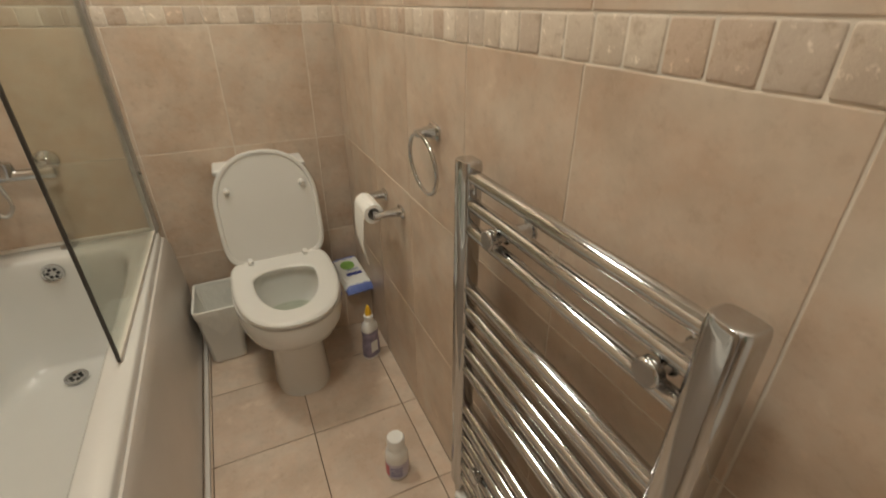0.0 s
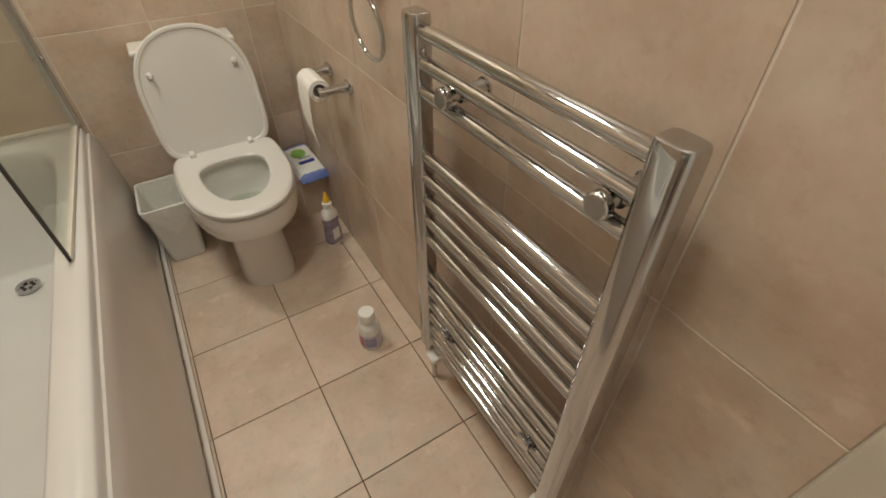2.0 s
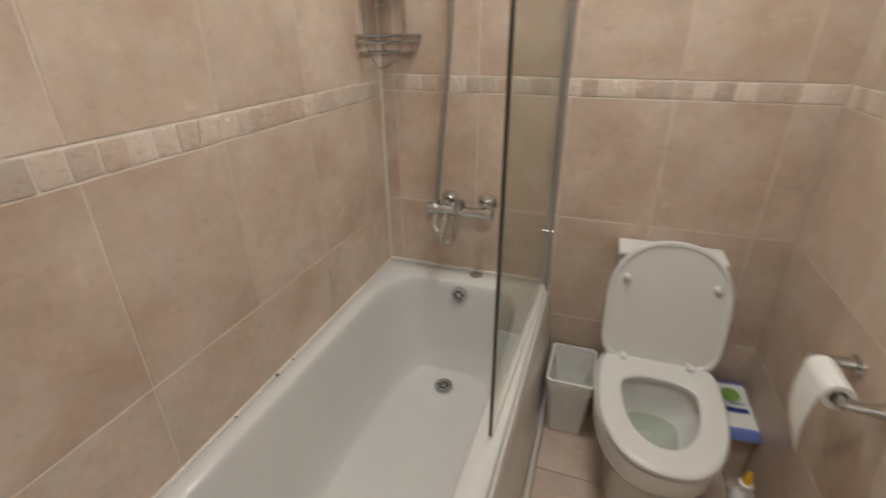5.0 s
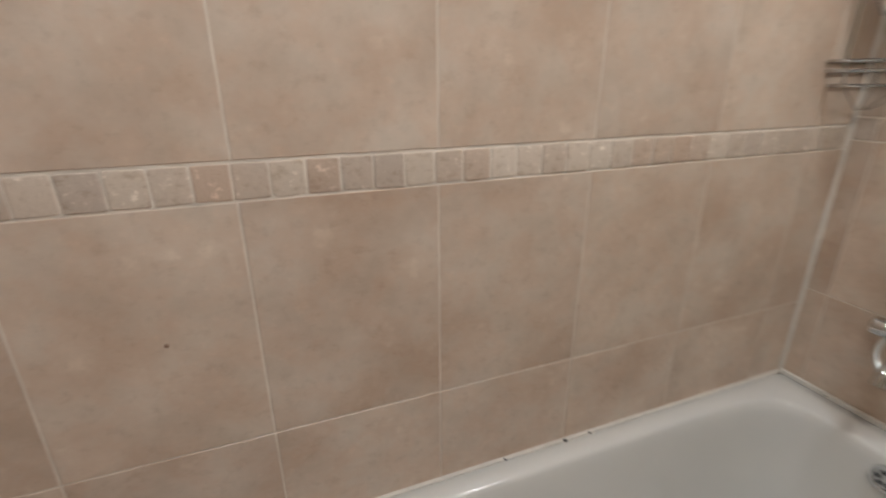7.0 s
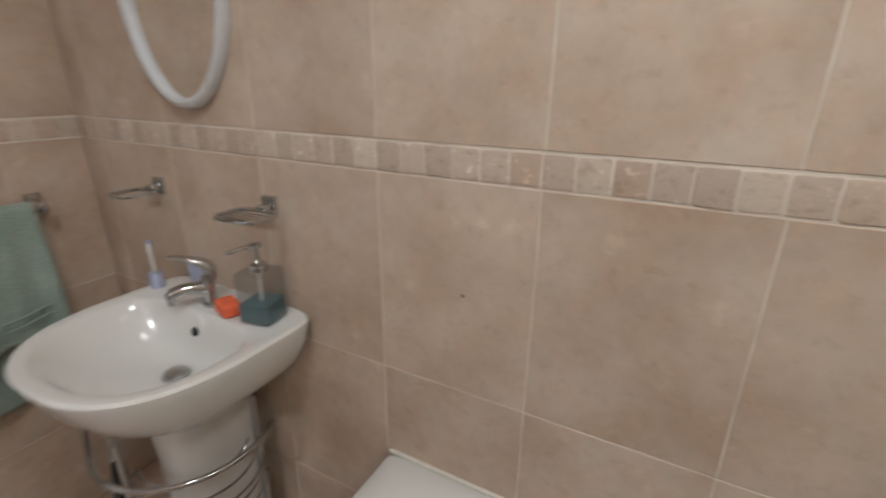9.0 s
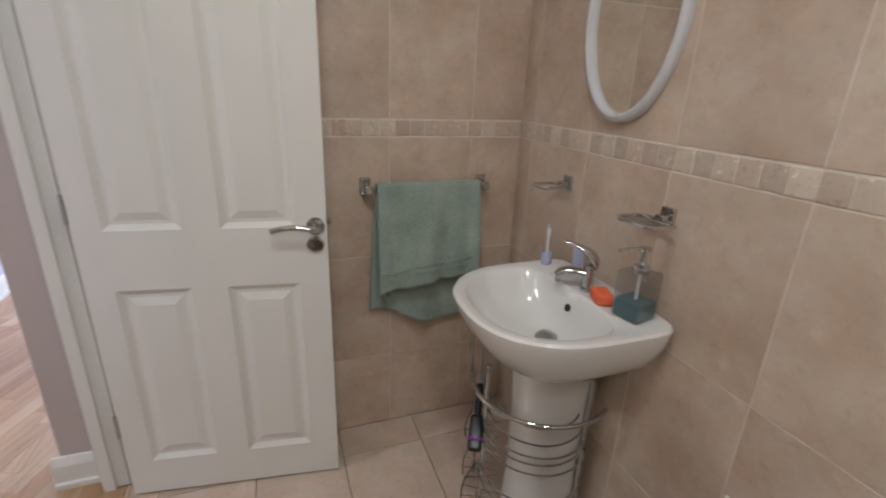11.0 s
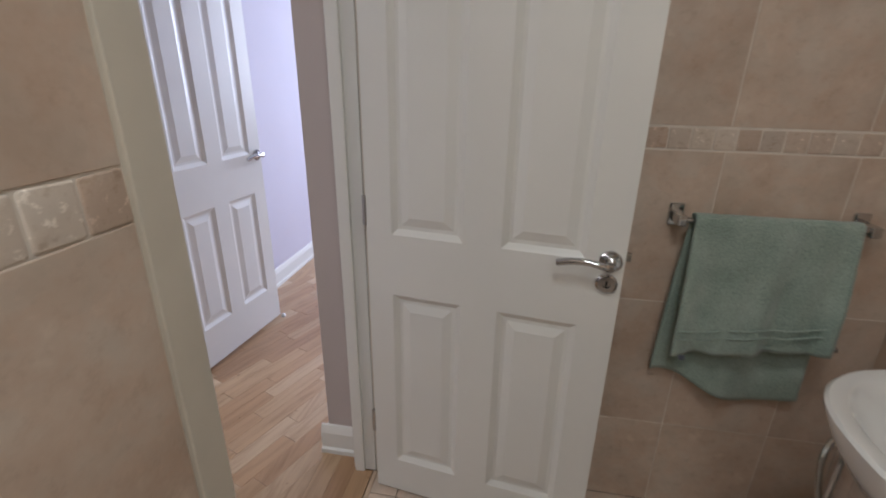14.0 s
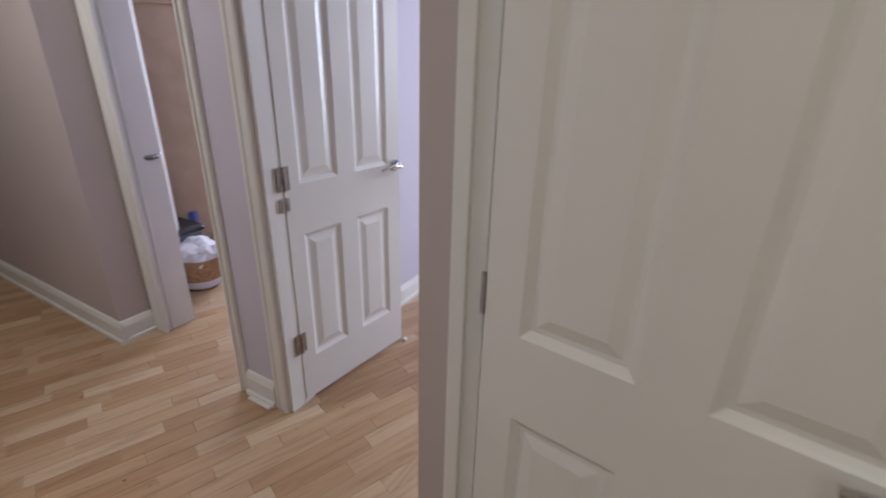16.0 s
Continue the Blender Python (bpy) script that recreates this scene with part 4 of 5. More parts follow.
# towel ring
ring = thing("towel_ring", (W, 1.828, 0.984), "chrome towel ring on the tiled wall", "towel ring")
bm = skin([egg(0, 0, z, 0.03 * f, 0.03 * f, 0.018 * f, 3, 3, 24) for z, f in ((0, 1), (0.006, 1), (0.010, 0.75), (0.03, 0.5), (0.046, 0.42))])
bmesh.ops.transform(bm, matrix=pose(0, 0, 0, 0, -90), verts=bm.verts)
part("mount", bm, M_CHROME, ring)
part("ring", tube([(-0.042 - 0.006 * math.cos(a), -0.024 + 0.073 * math.sin(a), -0.062 + 0.066 * math.cos(a)) for a in [2 * math.pi * i / 40 for i in range(40)]], 0.0045, 10, closed=True), M_CHROME, ring)

# toilet roll holder
holder = thing("toilet_roll_holder", (W, 2.146, 0.696), "chrome toilet roll holder on the tiled wall", "roll holder")
for y in (-0.075, 0.076):
    bm = skin([egg(0, 0, z, 0.028 * f, 0.028 * f, 0.017 * f, 3, 3, 24) for z, f in ((0, 1), (0.006, 1), (0.010, 0.72), (0.04, 0.5), (0.088, 0.42))])
    bmesh.ops.transform(bm, matrix=pose(0, y, 0, 0, -90), verts=bm.verts)
    part("arm", bm, M_CHROME, holder)
part("spindle", tube([(-0.08, -0.082, 0), (-0.08, 0.082, 0)], 0.009, 14), M_CHROME, holder)
roll = thing("toilet_roll", (W - 0.08, 2.146, 0.692), "nearly used up white toilet roll with a hanging sheet", "toilet roll")
bm = skin([[(r * math.cos(2 * math.pi * i / 28), y, r * math.sin(2 * math.pi * i / 28)) for i in range(28)] for r, y in ((0.018, -0.052), (0.029, -0.052), (0.030, -0.05), (0.030, 0.05), (0.029, 0.052), (0.018, 0.052), (0.018, -0.052))], False, False)
part("paper", bm, M_PAPER, roll)
bm = bmesh.new()
path = [(0.010, 0.029), (-0.010, 0.029), (-0.025, 0.017), (-0.031, -0.005), (-0.034, -0.05), (-0.036, -0.09), (-0.032, -0.12), (-0.028, -0.145)]
rows_ = []
for k, (x, z) in enumerate(path):
    cut = max(0, k - 4) / 3
    rows_.append([bm.verts.new((x + 0.002 * math.sin(3 * j + k), -0.05 + (0.1 - 0.05 * cut) * j / 6, z - (0.02 * cut * (1 - j / 6)))) for j in range(7)])
for a, b in zip(rows_, rows_[1:]):
    for j in range(6):
        bm.faces.new((a[j], a[j + 1], b[j + 1], b[j]))
sheet = part("hanging_sheet", bm, M_PAPER, roll)
sheet.modifiers.new("thick", "SOLIDIFY").thickness = 0.0012

# ---- basin ----
BY = 0.60
basin = thing("basin", (0, BY, 0), "white ceramic pedestal basin on the tiled wall", "basin")


def dee(x_front, x_back, half, z, nf=2.5, nb=9, xc=0.17):
    return egg(xc, 0, z, x_front - xc, xc - x_back, half, nf, nb, 72, axis="x")


bm = skin([dee(0.27, 0.02, 0.10, 0.60), dee(0.33, 0.012, 0.15, 0.635), dee(0.395, 0.006, 0.205, 0.69), dee(0.432, 0.003, 0.232, 0.745), dee(0.450, 0.002, 0.244, 0.788), dee(0.452, 0.002, 0.245, 0.797), dee(0.447, 0.004, 0.241, 0.803),
           dee(0.424, 0.118, 0.213, 0.803, 2.4, 3.5, 0.22), dee(0.417, 0.124, 0.206, 0.798, 2.4, 3.5, 0.22), dee(0.400, 0.130, 0.190, 0.770, 2.3, 3.2, 0.22), dee(0.365, 0.136, 0.160, 0.725, 2.2, 3, 0.22), dee(0.31, 0.146, 0.115, 0.690, 2.1, 2.6, 0.21), dee(0.24, 0.158, 0.045, 0.676, 2, 2, 0.20)])
part("bowl", bm, M_CERAMIC, basin)
bm = skin([egg(0.165, -0.03, z, f, 0.12, h, 2.4, 5, 40, axis="x") for z, f, h in ((0.0, 0.098, 0.09), (0.03, 0.095, 0.086), (0.2, 0.086, 0.074), (0.45, 0.09, 0.076), (0.62, 0.10, 0.09))])
part("pedestal", bm, M_CERAMIC, basin, "white ceramic pedestal")
bm = lathe(((0.001, 0.012), (0.016, 0.011), (0.022, 0.007), (0.022, 0.003), (0.028, 0.002), (0.030, -0.002)), 28, at=(0.198, -0.005, 0.681))
part("waste", bm, M_STEEL, basin, "dull metal pop-up basin waste")
bm = lathe(((0.001, 0), (0.011, 0), (0.011, 0.003), (0.001, 0.003)), 18)
bmesh.ops.transform(bm, matrix=pose(0.1325, -0.014, 0.752, 0, 72), verts=bm.verts)
part("overflow_hole", bm, M_HOLE, basin, "small dark overflow hole")

tap = thing("basin_tap", (0.082, 0.588, 0.803), "chrome lever mixer tap on the basin", "tap", rz=-32)
tap.scale = (0.74, 1.05, 1.02)
part("tap_body", lathe(((0.001, 0), (0.026, 0), (0.026, 0.006), (0.020, 0.012), (0.019, 0.045), (0.021, 0.06), (0.018, 0.07), (0.001, 0.075)), 24), M_CHROME, tap)
RING = [(math.cos(radians(a)), math.sin(radians(a))) for a in range(0, 360, 20)]
bm = skin([[(x + 0.4 * t * v * lean, w * y, z + t * v) for y, v in RING] for x, z, w, t, lean in (
    (-0.004, 0.040, 0.017, 0.018, 0), (0.02, 0.043, 0.0165, 0.016, 0), (0.05, 0.047, 0.0155, 0.0135, 0.1), (0.08, 0.046, 0.015, 0.012, 0.5), (0.102, 0.040, 0.0145, 0.012, 1.2), (0.113, 0.030, 0.013, 0.010, 2.0), (0.114, 0.026, 0.008, 0.006, 2.2))])
spout = part("spout", bm, M_CHROME, tap)
part("aerator", tube([(0.106, 0, 0.036), (0.108, 0, 0.016)], 0.0115, 16), M_CHROME, spout)
bm = skin([[(x - 0.5 * t * v, w * y, z + t * v) for y, v in RING] for x, z, w, t in ((-0.026, 0.066, 0.012, 0.010), (-0.022, 0.074, 0.019, 0.016), (-0.008, 0.089, 0.021, 0.016), (0.012, 0.103, 0.018, 0.012), (0.04, 0.115, 0.0145, 0.0075), (0.07, 0.123, 0.0115, 0.0048), (0.09, 0.126, 0.010, 0.004), (0.097, 0.127, 0.005, 0.002))])
part("lever", bm, M_CHROME, tap)

soap = thing("soap_dispenser", (0.074, 0.757, 0.804), "clear square soap bottle half full of teal soap, chrome pump", "soap dispenser", rz=12)
soap.scale = (1.15, 1.15, 1.1)
part("bottle", box((-0.033, -0.033, 0), (0.033, 0.033, 0.108), 0.008, 3), M_BOTTLE, soap, "clear square bottle")
part("liquid", box((-0.030, -0.030, 0.003), (0.030, 0.030, 0.044), 0.005, 2), M_TEAL, soap, "teal liquid soap")
part("pump", lathe(((0.001, 0.106), (0.017, 0.106), (0.017, 0.12), (0.010, 0.124), (0.006, 0.13), (0.0055, 0.152), (0.012, 0.154), (0.012, 0.16), (0.001, 0.162)), 18), M_CHROME, soap, "chrome pump")
part("pump_spout", tube([(0, 0, 0.156), (0.02, -0.012, 0.157), (0.045, -0.026, 0.153)], 0.004, 8), M_CHROME, soap)
part("dip_tube", tube([(0, 0, 0.105), (0.004, 0.002, 0.02)], 0.003, 8), M_WHITEPL, soap)
bm = box((-0.032, -0.022, 0), (0.032, 0.022, 0.03), 0.008, 3)
for v in bm.verts:
    v.co += Vector(noise.noise_vector(v.co * 40)) * 0.002
sponge = link_mesh("sponge", bm, M_ORANGE)
sponge.matrix_world = pose(0.094, 0.665, 0.804, 0, 0, 70)
tagged(sponge, "small coral orange sponge on the basin edge", "sponge")
brushes = thing("toothbrush_holder", (0.088, 0.388, 0.803), "small blue holder with two toothbrushes on the basin corner", "toothbrush holder")
part("cup", lathe(((0.001, 0), (0.014, 0), (0.016, 0.004), (0.015, 0.04), (0.013, 0.04), (0.012, 0.005), (0.001, 0.005)), 20), M_PALEBLUE, brushes)
for a, lean in ((0.006, 0.012), (-0.006, -0.004)):
    bm = tube([(a * 0.5, a, 0.01), (lean * 0.6, a + lean * 0.5, 0.06), (lean, a + lean, 0.105)], 0.0035, 8)
    box_in(bm, (-0.005, -0.004, 0.0), (0.005, 0.004, 0.022), 0.002, m=pose(lean, a + lean, 0.1))
    part("toothbrush", bm, M_WHITEPL if lean > 0 else M_PALEBLUE, brushes)
tube_ob = thing("toothpaste_tube", (0.042, 0.485, 0.803), "pale blue toothpaste tube standing on its cap", "toothpaste")
part("tube_body", skin([egg(0, 0, z, d, d, w, 2.2, 2.2, 20) for z, d, w in ((0.014, 0.013, 0.013), (0.04, 0.012, 0.016), (0.085, 0.002, 0.019))]), M_PALEBLUE, tube_ob)
part("tube_cap", lathe(((0.001, 0), (0.012, 0), (0.011, 0.015), (0.001, 0.015)), 16), M_WHITEPL, tube_ob)

# wall holders above the basin
for y, kind in ((0.335, "tumbler"), (0.738, "soap dish")):
    hold = thing("tumbler_holder" if kind == "tumbler" else "soap_dish_holder", (0.0, y, 1.045), "empty chrome %s holder on the tiled wall" % kind, "wall holder")
    part("mount", box((0, -0.020, -0.022), (0.012, 0.020, 0.022), 0.004, 3), M_CHROME, hold)
    part("arm", box((0.010, -0.012, -0.012), (0.036, 0.012, 0.006), 0.004, 3), M_CHROME, hold)
    w = 0.036 if kind == "tumbler" else 0.055
    part("hoop", tube([(0.03, -w * 0.6, -0.008), (0.04, -w, -0.008), (0.10, -w, -0.008), (0.112, -w * 0.7, -0.008), (0.112, w * 0.7, -0.008), (0.10, w, -0.008), (0.04, w, -0.008), (0.03, w * 0.6, -0.008)], 0.0052, 8, closed=True), M_CHROME, hold)
    if kind == "soap dish":
        for k in range(5):
            x = 0.045 + 0.014 * k
            part("tray_wire", tube([(x, -w, -0.012), (x, w, -0.012)], 0.002, 6), M_CHROME, hold)

# oval mirror
mirror = thing("oval_mirror", (0.0, 0.522, 1.503), "oval wall mirror with a pale grey plastic frame", "mirror")


def oval(a, b, x, n=64):
    return [(x, a * math.cos(2 * math.pi * i / n), b * math.sin(2 * math.pi * i / n)) for i in range(n)]


part("mirror_frame", skin([oval(0.174, 0.262, 0.0), oval(0.177, 0.265, 0.008), oval(0.175, 0.263, 0.020), oval(0.170, 0.258, 0.025), oval(0.162, 0.250, 0.027), oval(0.155, 0.243, 0.023), oval(0.152, 0.240, 0.013), oval(0.152, 0.240, 0.0)], False, False), M_FRAMEGREY, mirror)
part("mirror_glass", skin([oval(0.1515, 0.2395, 0.004), oval(0.1515, 0.2395, 0.010)]), M_MIRROR, mirror, "silvered glass")

# ---- rack round the pedestal ----
rack = thing("pedestal_rack", (0.17, 0.55, 0), "chrome wire storage rack standing round the basin pedestal", "storage rack")
for a in (-20, 140):
    c, s = math.cos(radians(a)), math.sin(radians(a))
    bm = tube([(0.15 * c, 0.15 * s, 0.0), (0.15 * c, 0.15 * s, 0.54)], 0.008, 12)
    lathe(((0.001, 0), (0.0105, 0), (0.0105, 0.012), (0.001, 0.014)), 12, bm, at=(0.15 * c, 0.15 * s, 0.535))
    part("post", bm, M_CHROME, rack)
part("post", tube([(0.10, -0.19, 0.0), (0.10, -0.19, 0.66)], 0.006, 10), M_CHROME, rack)
part("top_rail", tube(arc(0, 0, 0.50, 0.20, -28, 122, 30), 0.0065, 10), M_CHROME, rack)
part("back_hoop", tube(bend([(0.18, -0.09, 0.50), (0.13, -0.20, 0.56), (0.09, -0.22, 0.64), (0.10, -0.19, 0.66)]), 0.006, 8), M_CHROME, rack)
for z, r in ((0.43, 0.125), (0.385, 0.14), (0.355, 0.155), (0.325, 0.15), (0.30, 0.16), (0.185, 0.155), (0.15, 0.16), (0.03, 0.16)):
    part("tier_wire", tube(arc(0, 0, z, r, -30, 142, 26), 0.003, 8), M_CHROME, rack)
for z in (0.30, 0.15, 0.03):
    for a in range(-60, 0, 12):
        c, s = math.cos(radians(a)), math.sin(radians(a))
        part("shelf_wire", tube([(0.10 * c, 0.10 * s, z), (0.21 * c, 0.21 * s, z)], 0.002, 6), M_CHROME, rack)
    part("tier_wire", tube(arc(0, 0, z, 0.21, -75, -15, 14), 0.003, 8), M_CHROME, rack)
brush = thing("hair_brush", pose(0.325, 0.47, 0.325, 0, 34, 62), "black hair brush with a purple band lying in the rack", "hair brush")
part("head", box((-0.02, -0.022, -0.014), (0.09, 0.022, 0.014), 0.011, 3), M_DARK, brush)
part("grip", tube([(-0.02, 0, 0), (-0.07, 0, 0.002), (-0.12, 0, 0)], 0.011, 12), M_DARK, brush, "black grip")
part("band", tube([(0.05, 0, 0), (0.06, 0, 0)], 0.024, 16), M_PURPLE, brush, "purple band")
part("tip", box((-0.15, -0.013, -0.013), (-0.118, 0.013, 0.013), 0.005), M_STEEL, brush, "grey metal end")

# ---- towel rail and towel ----
trail = thing("towel_rail", (0.365, 0.0, 0.985), "chrome towel rail on the tiled wall", "towel rail")
for x in (-0.212, 0.212):
    part("mount", box((x - 0.018, 0.0, -0.03), (x + 0.018, 0.010, 0.03), 0.004, 3), M_CHROME, trail)
    part("arm", box((x - 0.012, 0.008, -0.016), (x + 0.012, 0.068, 0.012), 0.005, 3), M_CHROME, trail)
part("bar", tube([(-0.212, 0.055, 0), (0.212, 0.055, 0)], 0.008, 12), M_CHROME, trail)

towel = thing("towel", (0.365, 0.055, 0.985), "sage green terry towel draped over the chrome rail", "towel")
nx, nv = 44, 70
bm = bmesh.new()
grid = []
for j in range(nv + 1):
    row = []
    for i in range(nx + 1):
        u = i / nx - 0.5
        front_len, back_len = 0.345 + 0.05 * (u + 0.1), 0.50 + 0.035 * math.sin(5.2 * u + 2.4) - 0.02 * u
        total = front_len + back_len + 0.045
        s = total * j / nv
        fold = 0.010 * math.sin(12 * u + 0.6 + 2 * s) + 0.006 * math.sin(27 * u + 2 + 4 * s) + 0.005 * noise.noise(Vector((u * 9, s * 5, 2.0)))
        if s < front_len:
            down = (front_len - s)
            x, y, z = u * 0.368, 0.018 + 0.02 * min(1, down / 0.3) + fold * min(1, down * 5), -down + 0.006
        elif s < front_len + 0.045:
            a = math.pi * (s - front_len) / 0.045
            x, y, z = u * 0.368, 0.018 * math.cos(a), 0.006 + 0.0135 * math.sin(a)
        else:
            down = s - front_len - 0.045
            x = u * (0.368 + 0.05 * down) + 0.03 * down
            y = -0.018 - 0.012 * min(1, down / 0.2) + 0.012 * math.sin(11 * u + 1.2) * min(1, down * 2.2) + 0.03 * max(0, down - 0.34) * (1.4 + math.sin(7 * u))
            z = 0.006 - down
        wob = 0.0026 * noise.noise(Vector((x * 40, z * 40, s * 9)))
        row.append(bm.verts.new((x, y + wob, z)))
    grid.append(row)
for a, b in zip(grid, grid[1:]):
    for i in range(nx):
        bm.faces.new((a[i], a[i + 1], b[i + 1], b[i]))
sheet = part("cloth", bm, M_TOWEL, towel)
sheet.modifiers.new("thick", "SOLIDIFY").thickness = 0.007
for z, y in ((-0.268, 0.047), (-0.290, 0.048)):
    bm = tube(bend([((i / 10 - 0.5) * 0.36, y + 0.004 * math.sin(22 * (i / 10 - 0.5) + 0.6), z - 0.05 * (i / 10 - 0.5)) for i in range(11)], 3), 0.0022, 6)
    part("woven_band", bm, M_TOWEL, towel)
part("care_tag", box((0.150, 0.046, -0.372), (0.165, 0.052, -0.358), 0.002), M_GREYPL, towel, "tiny dark woven tag")
hook = thing("rail_end_knob", (0.172, 0.075, 0.672), "small chrome knob holding the towel edge", "knob")
part("knob", tube([(0, 0.0, 0), (-0.018, 0.004, 0.002)], 0.007, 12), M_CHROME, hook)
part("stem", tube([(0, 0.0, 0), (0, -0.074, 0)], 0.004, 8), M_CHROME, hook)

# mark on the wall tile
M_PLUG = plain("brown_filler", (0.26, 0.16, 0.11), 0.7, 0.2)
bm = lathe(((0.0005, 0), (0.0036, 0), (0.0026, 0.0012), (0.0005, 0.0015)), 10)
bmesh.ops.transform(bm, matrix=pose(0.0035, 1.208, 0.937, 0, 90), verts=bm.verts)
tagged(link_mesh("wall_plug", bm, M_PLUG), "small brown plugged hole in a wall tile", "wall plug")

# ---- bedroom beyond the hall ----
wardrobe = thing("wardrobe", (4.19, -1.16, 0), "tall beech wardrobe in the bedroom", "wardrobe", rz=-30)
part("carcass", box((-0.30, -0.02, 0.06), (0.30, 0.5, 1.62), 0.003), M_BEECH, wardrobe)
part("top_board", box((-0.32, -0.04, 1.62), (0.32, 0.5, 1.645), 0.003), M_BEECH, wardrobe)
for x0, x1 in ((-0.297, -0.002), (0.002, 0.297)):
    leaf = part("wardrobe_door", box((x0, -0.042, 0.07), (x1, -0.022, 1.61), 0.003), M_BEECH, wardrobe)
    hx = x1 - 0.03 if x1 < 0.1 else x0 + 0.03
    part("handle", tube([(hx, -0.06, 0.85), (hx, -0.06, 0.97)], 0.005, 8), M_STEEL, leaf)
part("plinth", box((-0.29, -0.01, 0), (0.29, 0.48, 0.06)), M_BEECH, wardrobe)
crate = link_mesh("storage_box", box((-0.14, -0.1, 0), (0.14, 0.12, 0.09), 0.006), M_DARK)
crate.matrix_world = pose(4.22, -1.06, 1.645, 0, 0, -30)
tagged(crate, "dark storage box on top of the wardrobe", "box")
laundry = thing("laundry_basket", (3.72, -0.745, 0), "round wicker basket filled with white laundry", "laundry basket")
prof = [(0.10, 0.0), (0.115, 0.01), (0.128, 0.06), (0.135, 0.07), (0.142, 0.15), (0.148, 0.20), (0.142, 0.205), (0.12, 0.03)]
part("lower_weave", lathe(prof[:3], 30), M_CLOTH, laundry, "white dipped lower half")
part("upper_weave", lathe(prof[2:6] + [(0.14, 0.20), (0.124, 0.07)], 30), M_WICKER, laundry, "brown wicker upper half")
for a in (30, 210):
    c, s = math.cos(radians(a)), math.sin(radians(a))
    part("handle", tube(bend([(0.146 * c - 0.04 * s, 0.146 * s + 0.04 * c, 0.19), (0.155 * c, 0.155 * s, 0.235), (0.146 * c + 0.04 * s, 0.146 * s - 0.04 * c, 0.19)]), 0.006, 8), M_WICKER, laundry)
bm = bmesh.new()
bmesh.ops.create_icosphere(bm, subdivisions=4, radius=0.13)
for v in bm.verts:
    v.co.z *= 0.75
    v.co += v.co.normalized() * (0.03 * noise.noise(v.co * 16) + 0.018 * noise.noise(v.co * 38))
    v.co.z += 0.19
ob = link_mesh("laundry", bm, M_CLOTH)
ob.matrix_world = pose(3.72, -0.745, 0.02)
tagged(ob, "crumpled heap of white laundry in the basket", "laundry")
tub = thing("grey_tub", (3.90, -0.70, 0), "dark grey plastic tub behind the laundry basket", "tub")
part("tub_body", skin([square(0.10, 0.12, 0.0, 0.03), square(0.13, 0.15, 0.33, 0.03)]), M_GREYPL, tub)
part("tub_lid", skin([square(0.137, 0.157, 0.33, 0.03), square(0.137, 0.157, 0.35, 0.03), square(0.12, 0.14, 0.365, 0.03)]), M_DARK, tub)
pack = link_mesh("blue_pack", box((-0.05, -0.05, 0), (0.05, 0.05, 0.39), 0.012, 2), M_BLUE)
pack.matrix_world = pose(4.02, -0.935, 0.0, 0, 0, 20)
tagged(pack, "tall blue printed pack on the bedroom floor", "pack")
bm = bmesh.new()
bmesh.ops.create_icosphere(bm, subdivisions=3, radius=0.11)
for v in bm.verts:
    v.co += v.co.normalized() * 0.03 * noise.noise(v.co * 14)
    v.co.z = max(v.co.z + 0.085, 0)
bundle = link_mesh("cloth_bundle", bm, M_WICKER)
bundle.matrix_world = pose(3.905, -0.955, 0)
tagged(bundle, "brown bundle of cloth on the bedroom floor", "bundle")

# ---- pieces: tiles and floor strips ----
WEST = [0.0915 + 0.3115 * k for k in range(9)]
tiled(wall_west, 0.0, L, WEST, lambda u, z: Matrix(((0, 0, 1, 0), (1, 0, 0, u), (0, 1, 0, z), (0, 0, 0, 1))))
tiled(wall_north, 0.0, W, [0.06 + 0.298 * k for k in range(5)], lambda u, z: Matrix(((1, 0, 0, u), (0, 0, -1, L), (0, 1, 0, z), (0, 0, 0, 1))), ROWS_NE)
tiled(wall_east, 0.848, L, [1.0645 + 0.3115 * k for k in range(6)], lambda u, z: Matrix(((0, 0, -1, W), (-1, 0, 0, u), (0, 1, 0, z), (0, 0, 0, 1))), ROWS_NE)
tiled(wall_south, 0.0, W, [0.195 + 0.295 * k for k in range(5)], lambda u, z: Matrix(((-1, 0, 0, u), (0, 0, 1, 0), (0, 1, 0, z), (0, 0, 0, 1))))
tile_floor()

rng = random.Random(7)
strips, rest = {}, bmesh.new()


def strip_mesh(n):
    if n not in strips:
        le = 0.24 + 0.06 * n
        bm = box((-0.0342, -le / 2 + 0.0004, -0.013), (0.0342, le / 2 - 0.0004, 0.0), 0.0008, 1)
        me = bpy.data.meshes.new("floor_strip")
        bm.to_mesh(me)
        bm.free()
        me.materials.append(M_WOOD)
        strips[n] = me
    return strips[n]


# the doorway: three strips along the threshold
for c in range(3):
    x, y = 1.4475 + 0.0655 * c, 0.79 if c == 0 else 1.1
    stop = 0.058 if c < 1 else -0.01
    while y > stop + 0.02:
        le = min(rng.uniform(0.35, 0.6), y - stop)
        box_in(rest, (x - 0.0324, y - le + 0.0004, -0.013), (x + 0.0324, y - 0.0004, 0.0))
        y -= le
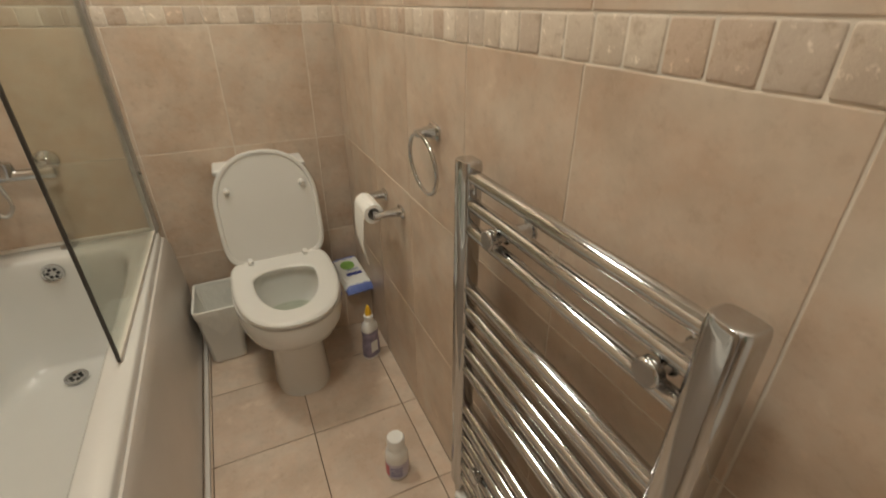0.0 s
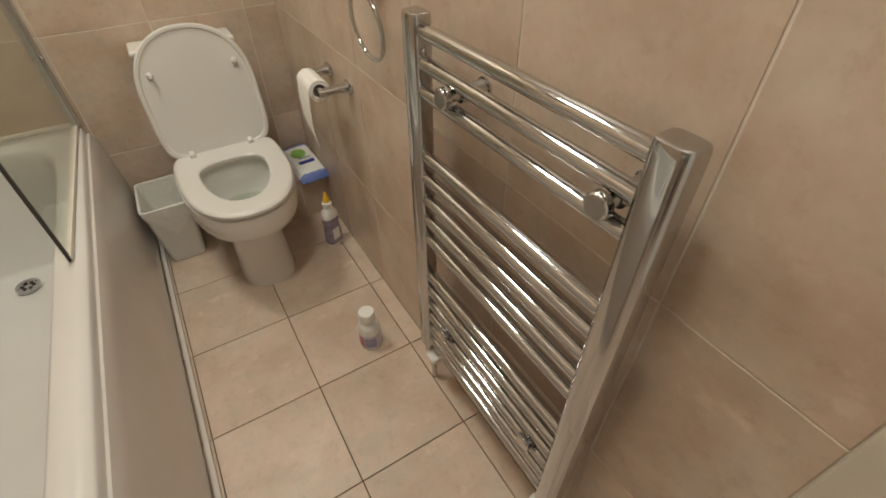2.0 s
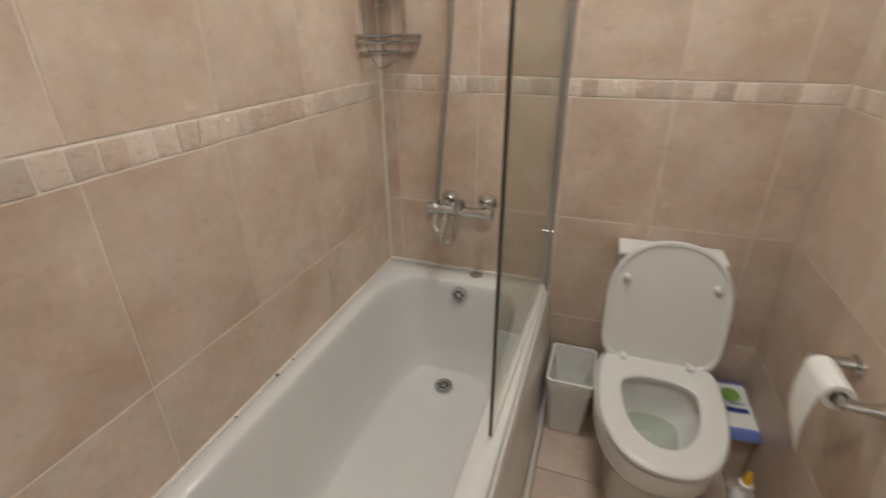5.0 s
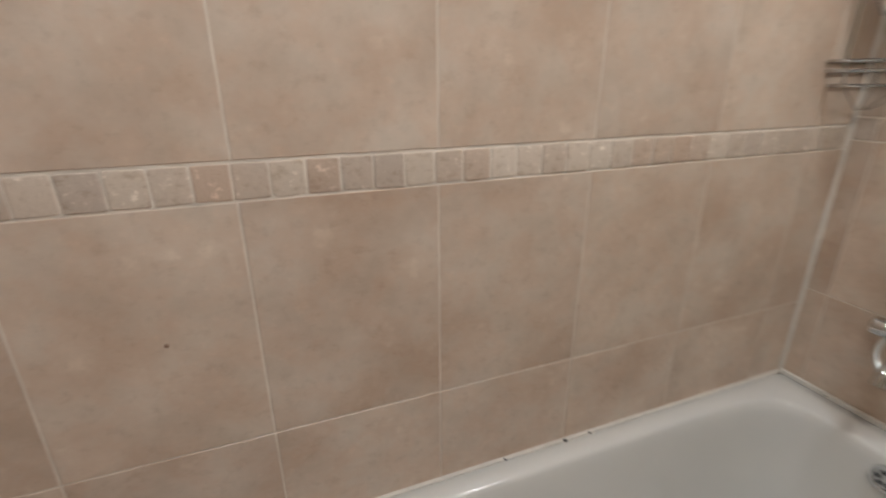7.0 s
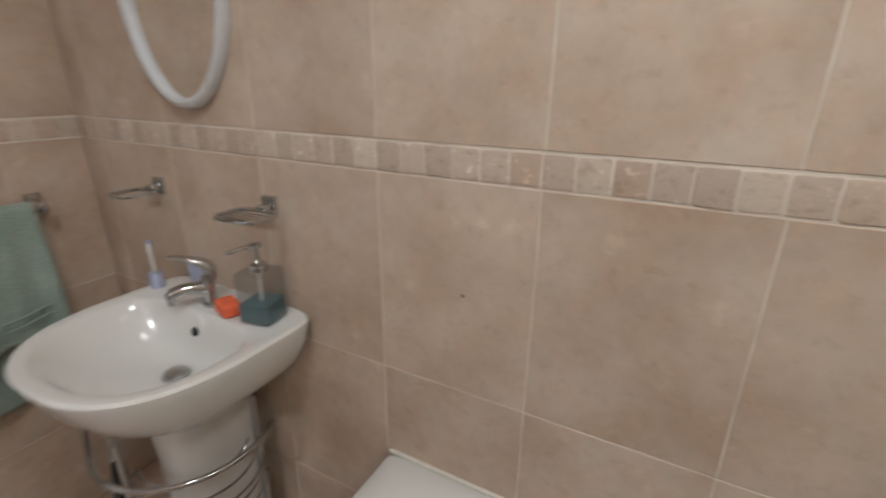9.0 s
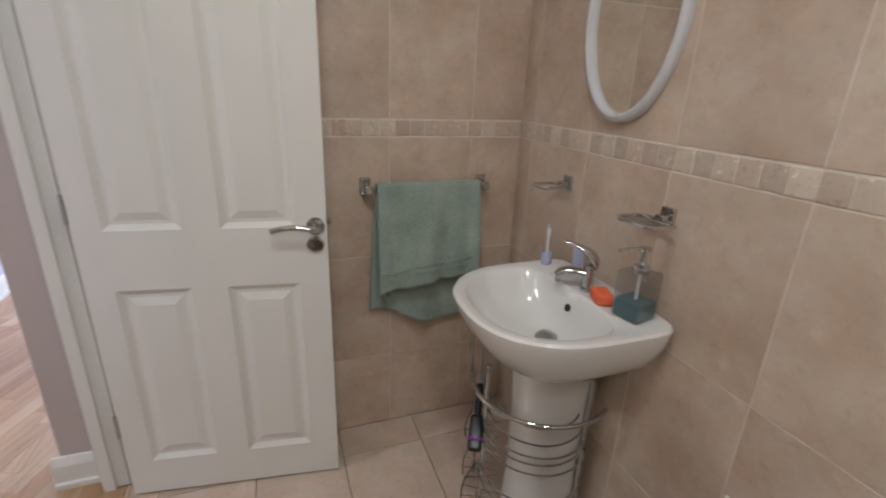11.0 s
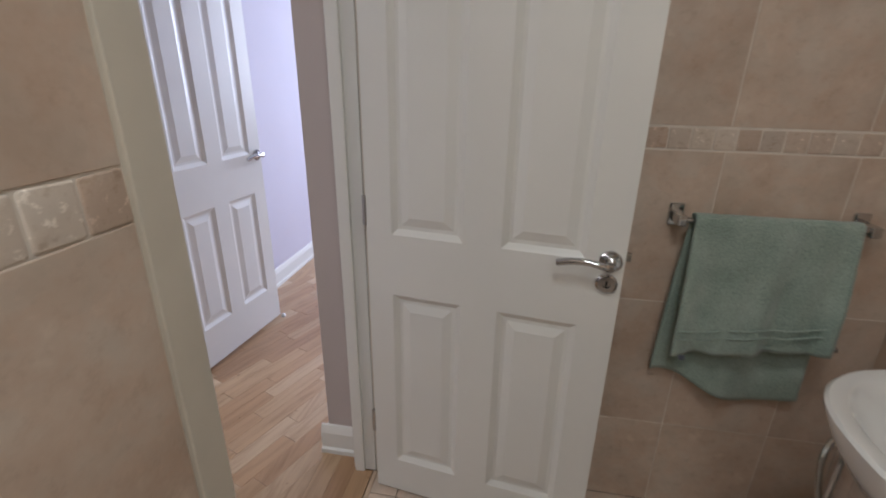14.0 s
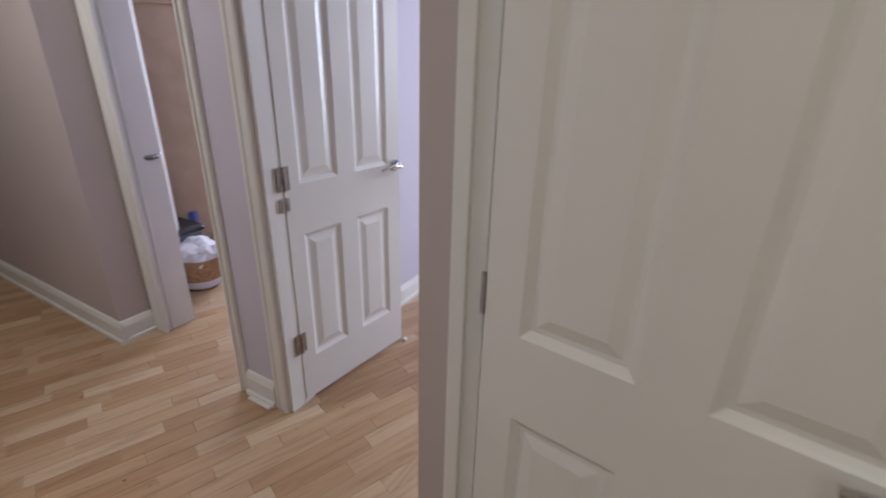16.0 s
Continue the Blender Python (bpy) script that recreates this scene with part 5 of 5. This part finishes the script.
# the hall and the rooms: strips laid at a slant
SLANT = pose(2.0, -0.4, 0, 0, 0, -21)
EDGE = 1.4475 + 0.0655 * 2.5 + 0.0004
for c in range(-52, 53):
    u, v = 0.069 * c, -4.2 + rng.uniform(0, 0.3)
    while v < 3.6:
        n = rng.randrange(5)
        le = 0.24 + 0.06 * n
        m = SLANT @ pose(u, v + le / 2, rng.uniform(-0.0003, 0.0002))
        v += le
        ends = [m @ Vector((a, b, 0)) for a in (-0.0345, 0.0345) for b in (-le / 2, le / 2)]
        x0, x1, y0, y1 = min(p.x for p in ends), max(p.x for p in ends), min(p.y for p in ends), max(p.y for p in ends)
        if x1 < -0.9 or x0 > 5.5 or y1 < -3.28 or y0 > 1.1 or (x1 < EDGE and y0 > -0.12):
            continue
        north = -0.1 if x1 < EDGE else 1.1
        if y1 > -0.12 and x0 < EDGE or x1 > 5.5 or x0 < -0.9 or y1 > 1.1 or y0 < -3.28:
            cut = box((-0.0342, -le / 2 + 0.0004, -0.013), (0.0342, le / 2 - 0.0004, 0.0), m=m)
            west = EDGE if y1 > -0.12 and x1 >= EDGE else -0.9
            for at, way in (((west, 0, 0), (-1, 0, 0)), ((5.5, 0, 0), (1, 0, 0)), ((0, north, 0), (0, 1, 0)), ((0, -3.28, 0), (0, -1, 0))):
                bmesh.ops.bisect_plane(cut, geom=cut.verts[:] + cut.edges[:] + cut.faces[:], plane_co=at, plane_no=way, clear_outer=True)
            me = bpy.data.meshes.new("cut_strip")
            cut.to_mesh(me)
            cut.free()
            rest.from_mesh(me)
            bpy.data.meshes.remove(me)
        elif 1.6 < (x0 + x1) / 2 < 3.5 and -1.45 < (y0 + y1) / 2 < 0.55:
            ob = new("floor_strip", strip_mesh(n))
            ob.parent = hall_floor
            ob.matrix_world = m
        else:
            box_in(rest, (-0.0342, -le / 2 + 0.0004, -0.013), (0.0342, le / 2 - 0.0004, 0.0), m=m)
me = bpy.data.meshes.new("floor_strips")
rest.to_mesh(me)
rest.free()
me.materials.append(M_WOOD)
far = new("floor_strips", me)
far.parent = hall_floor
tagged(far, "oak strips farther along the hall", kind="stuff")
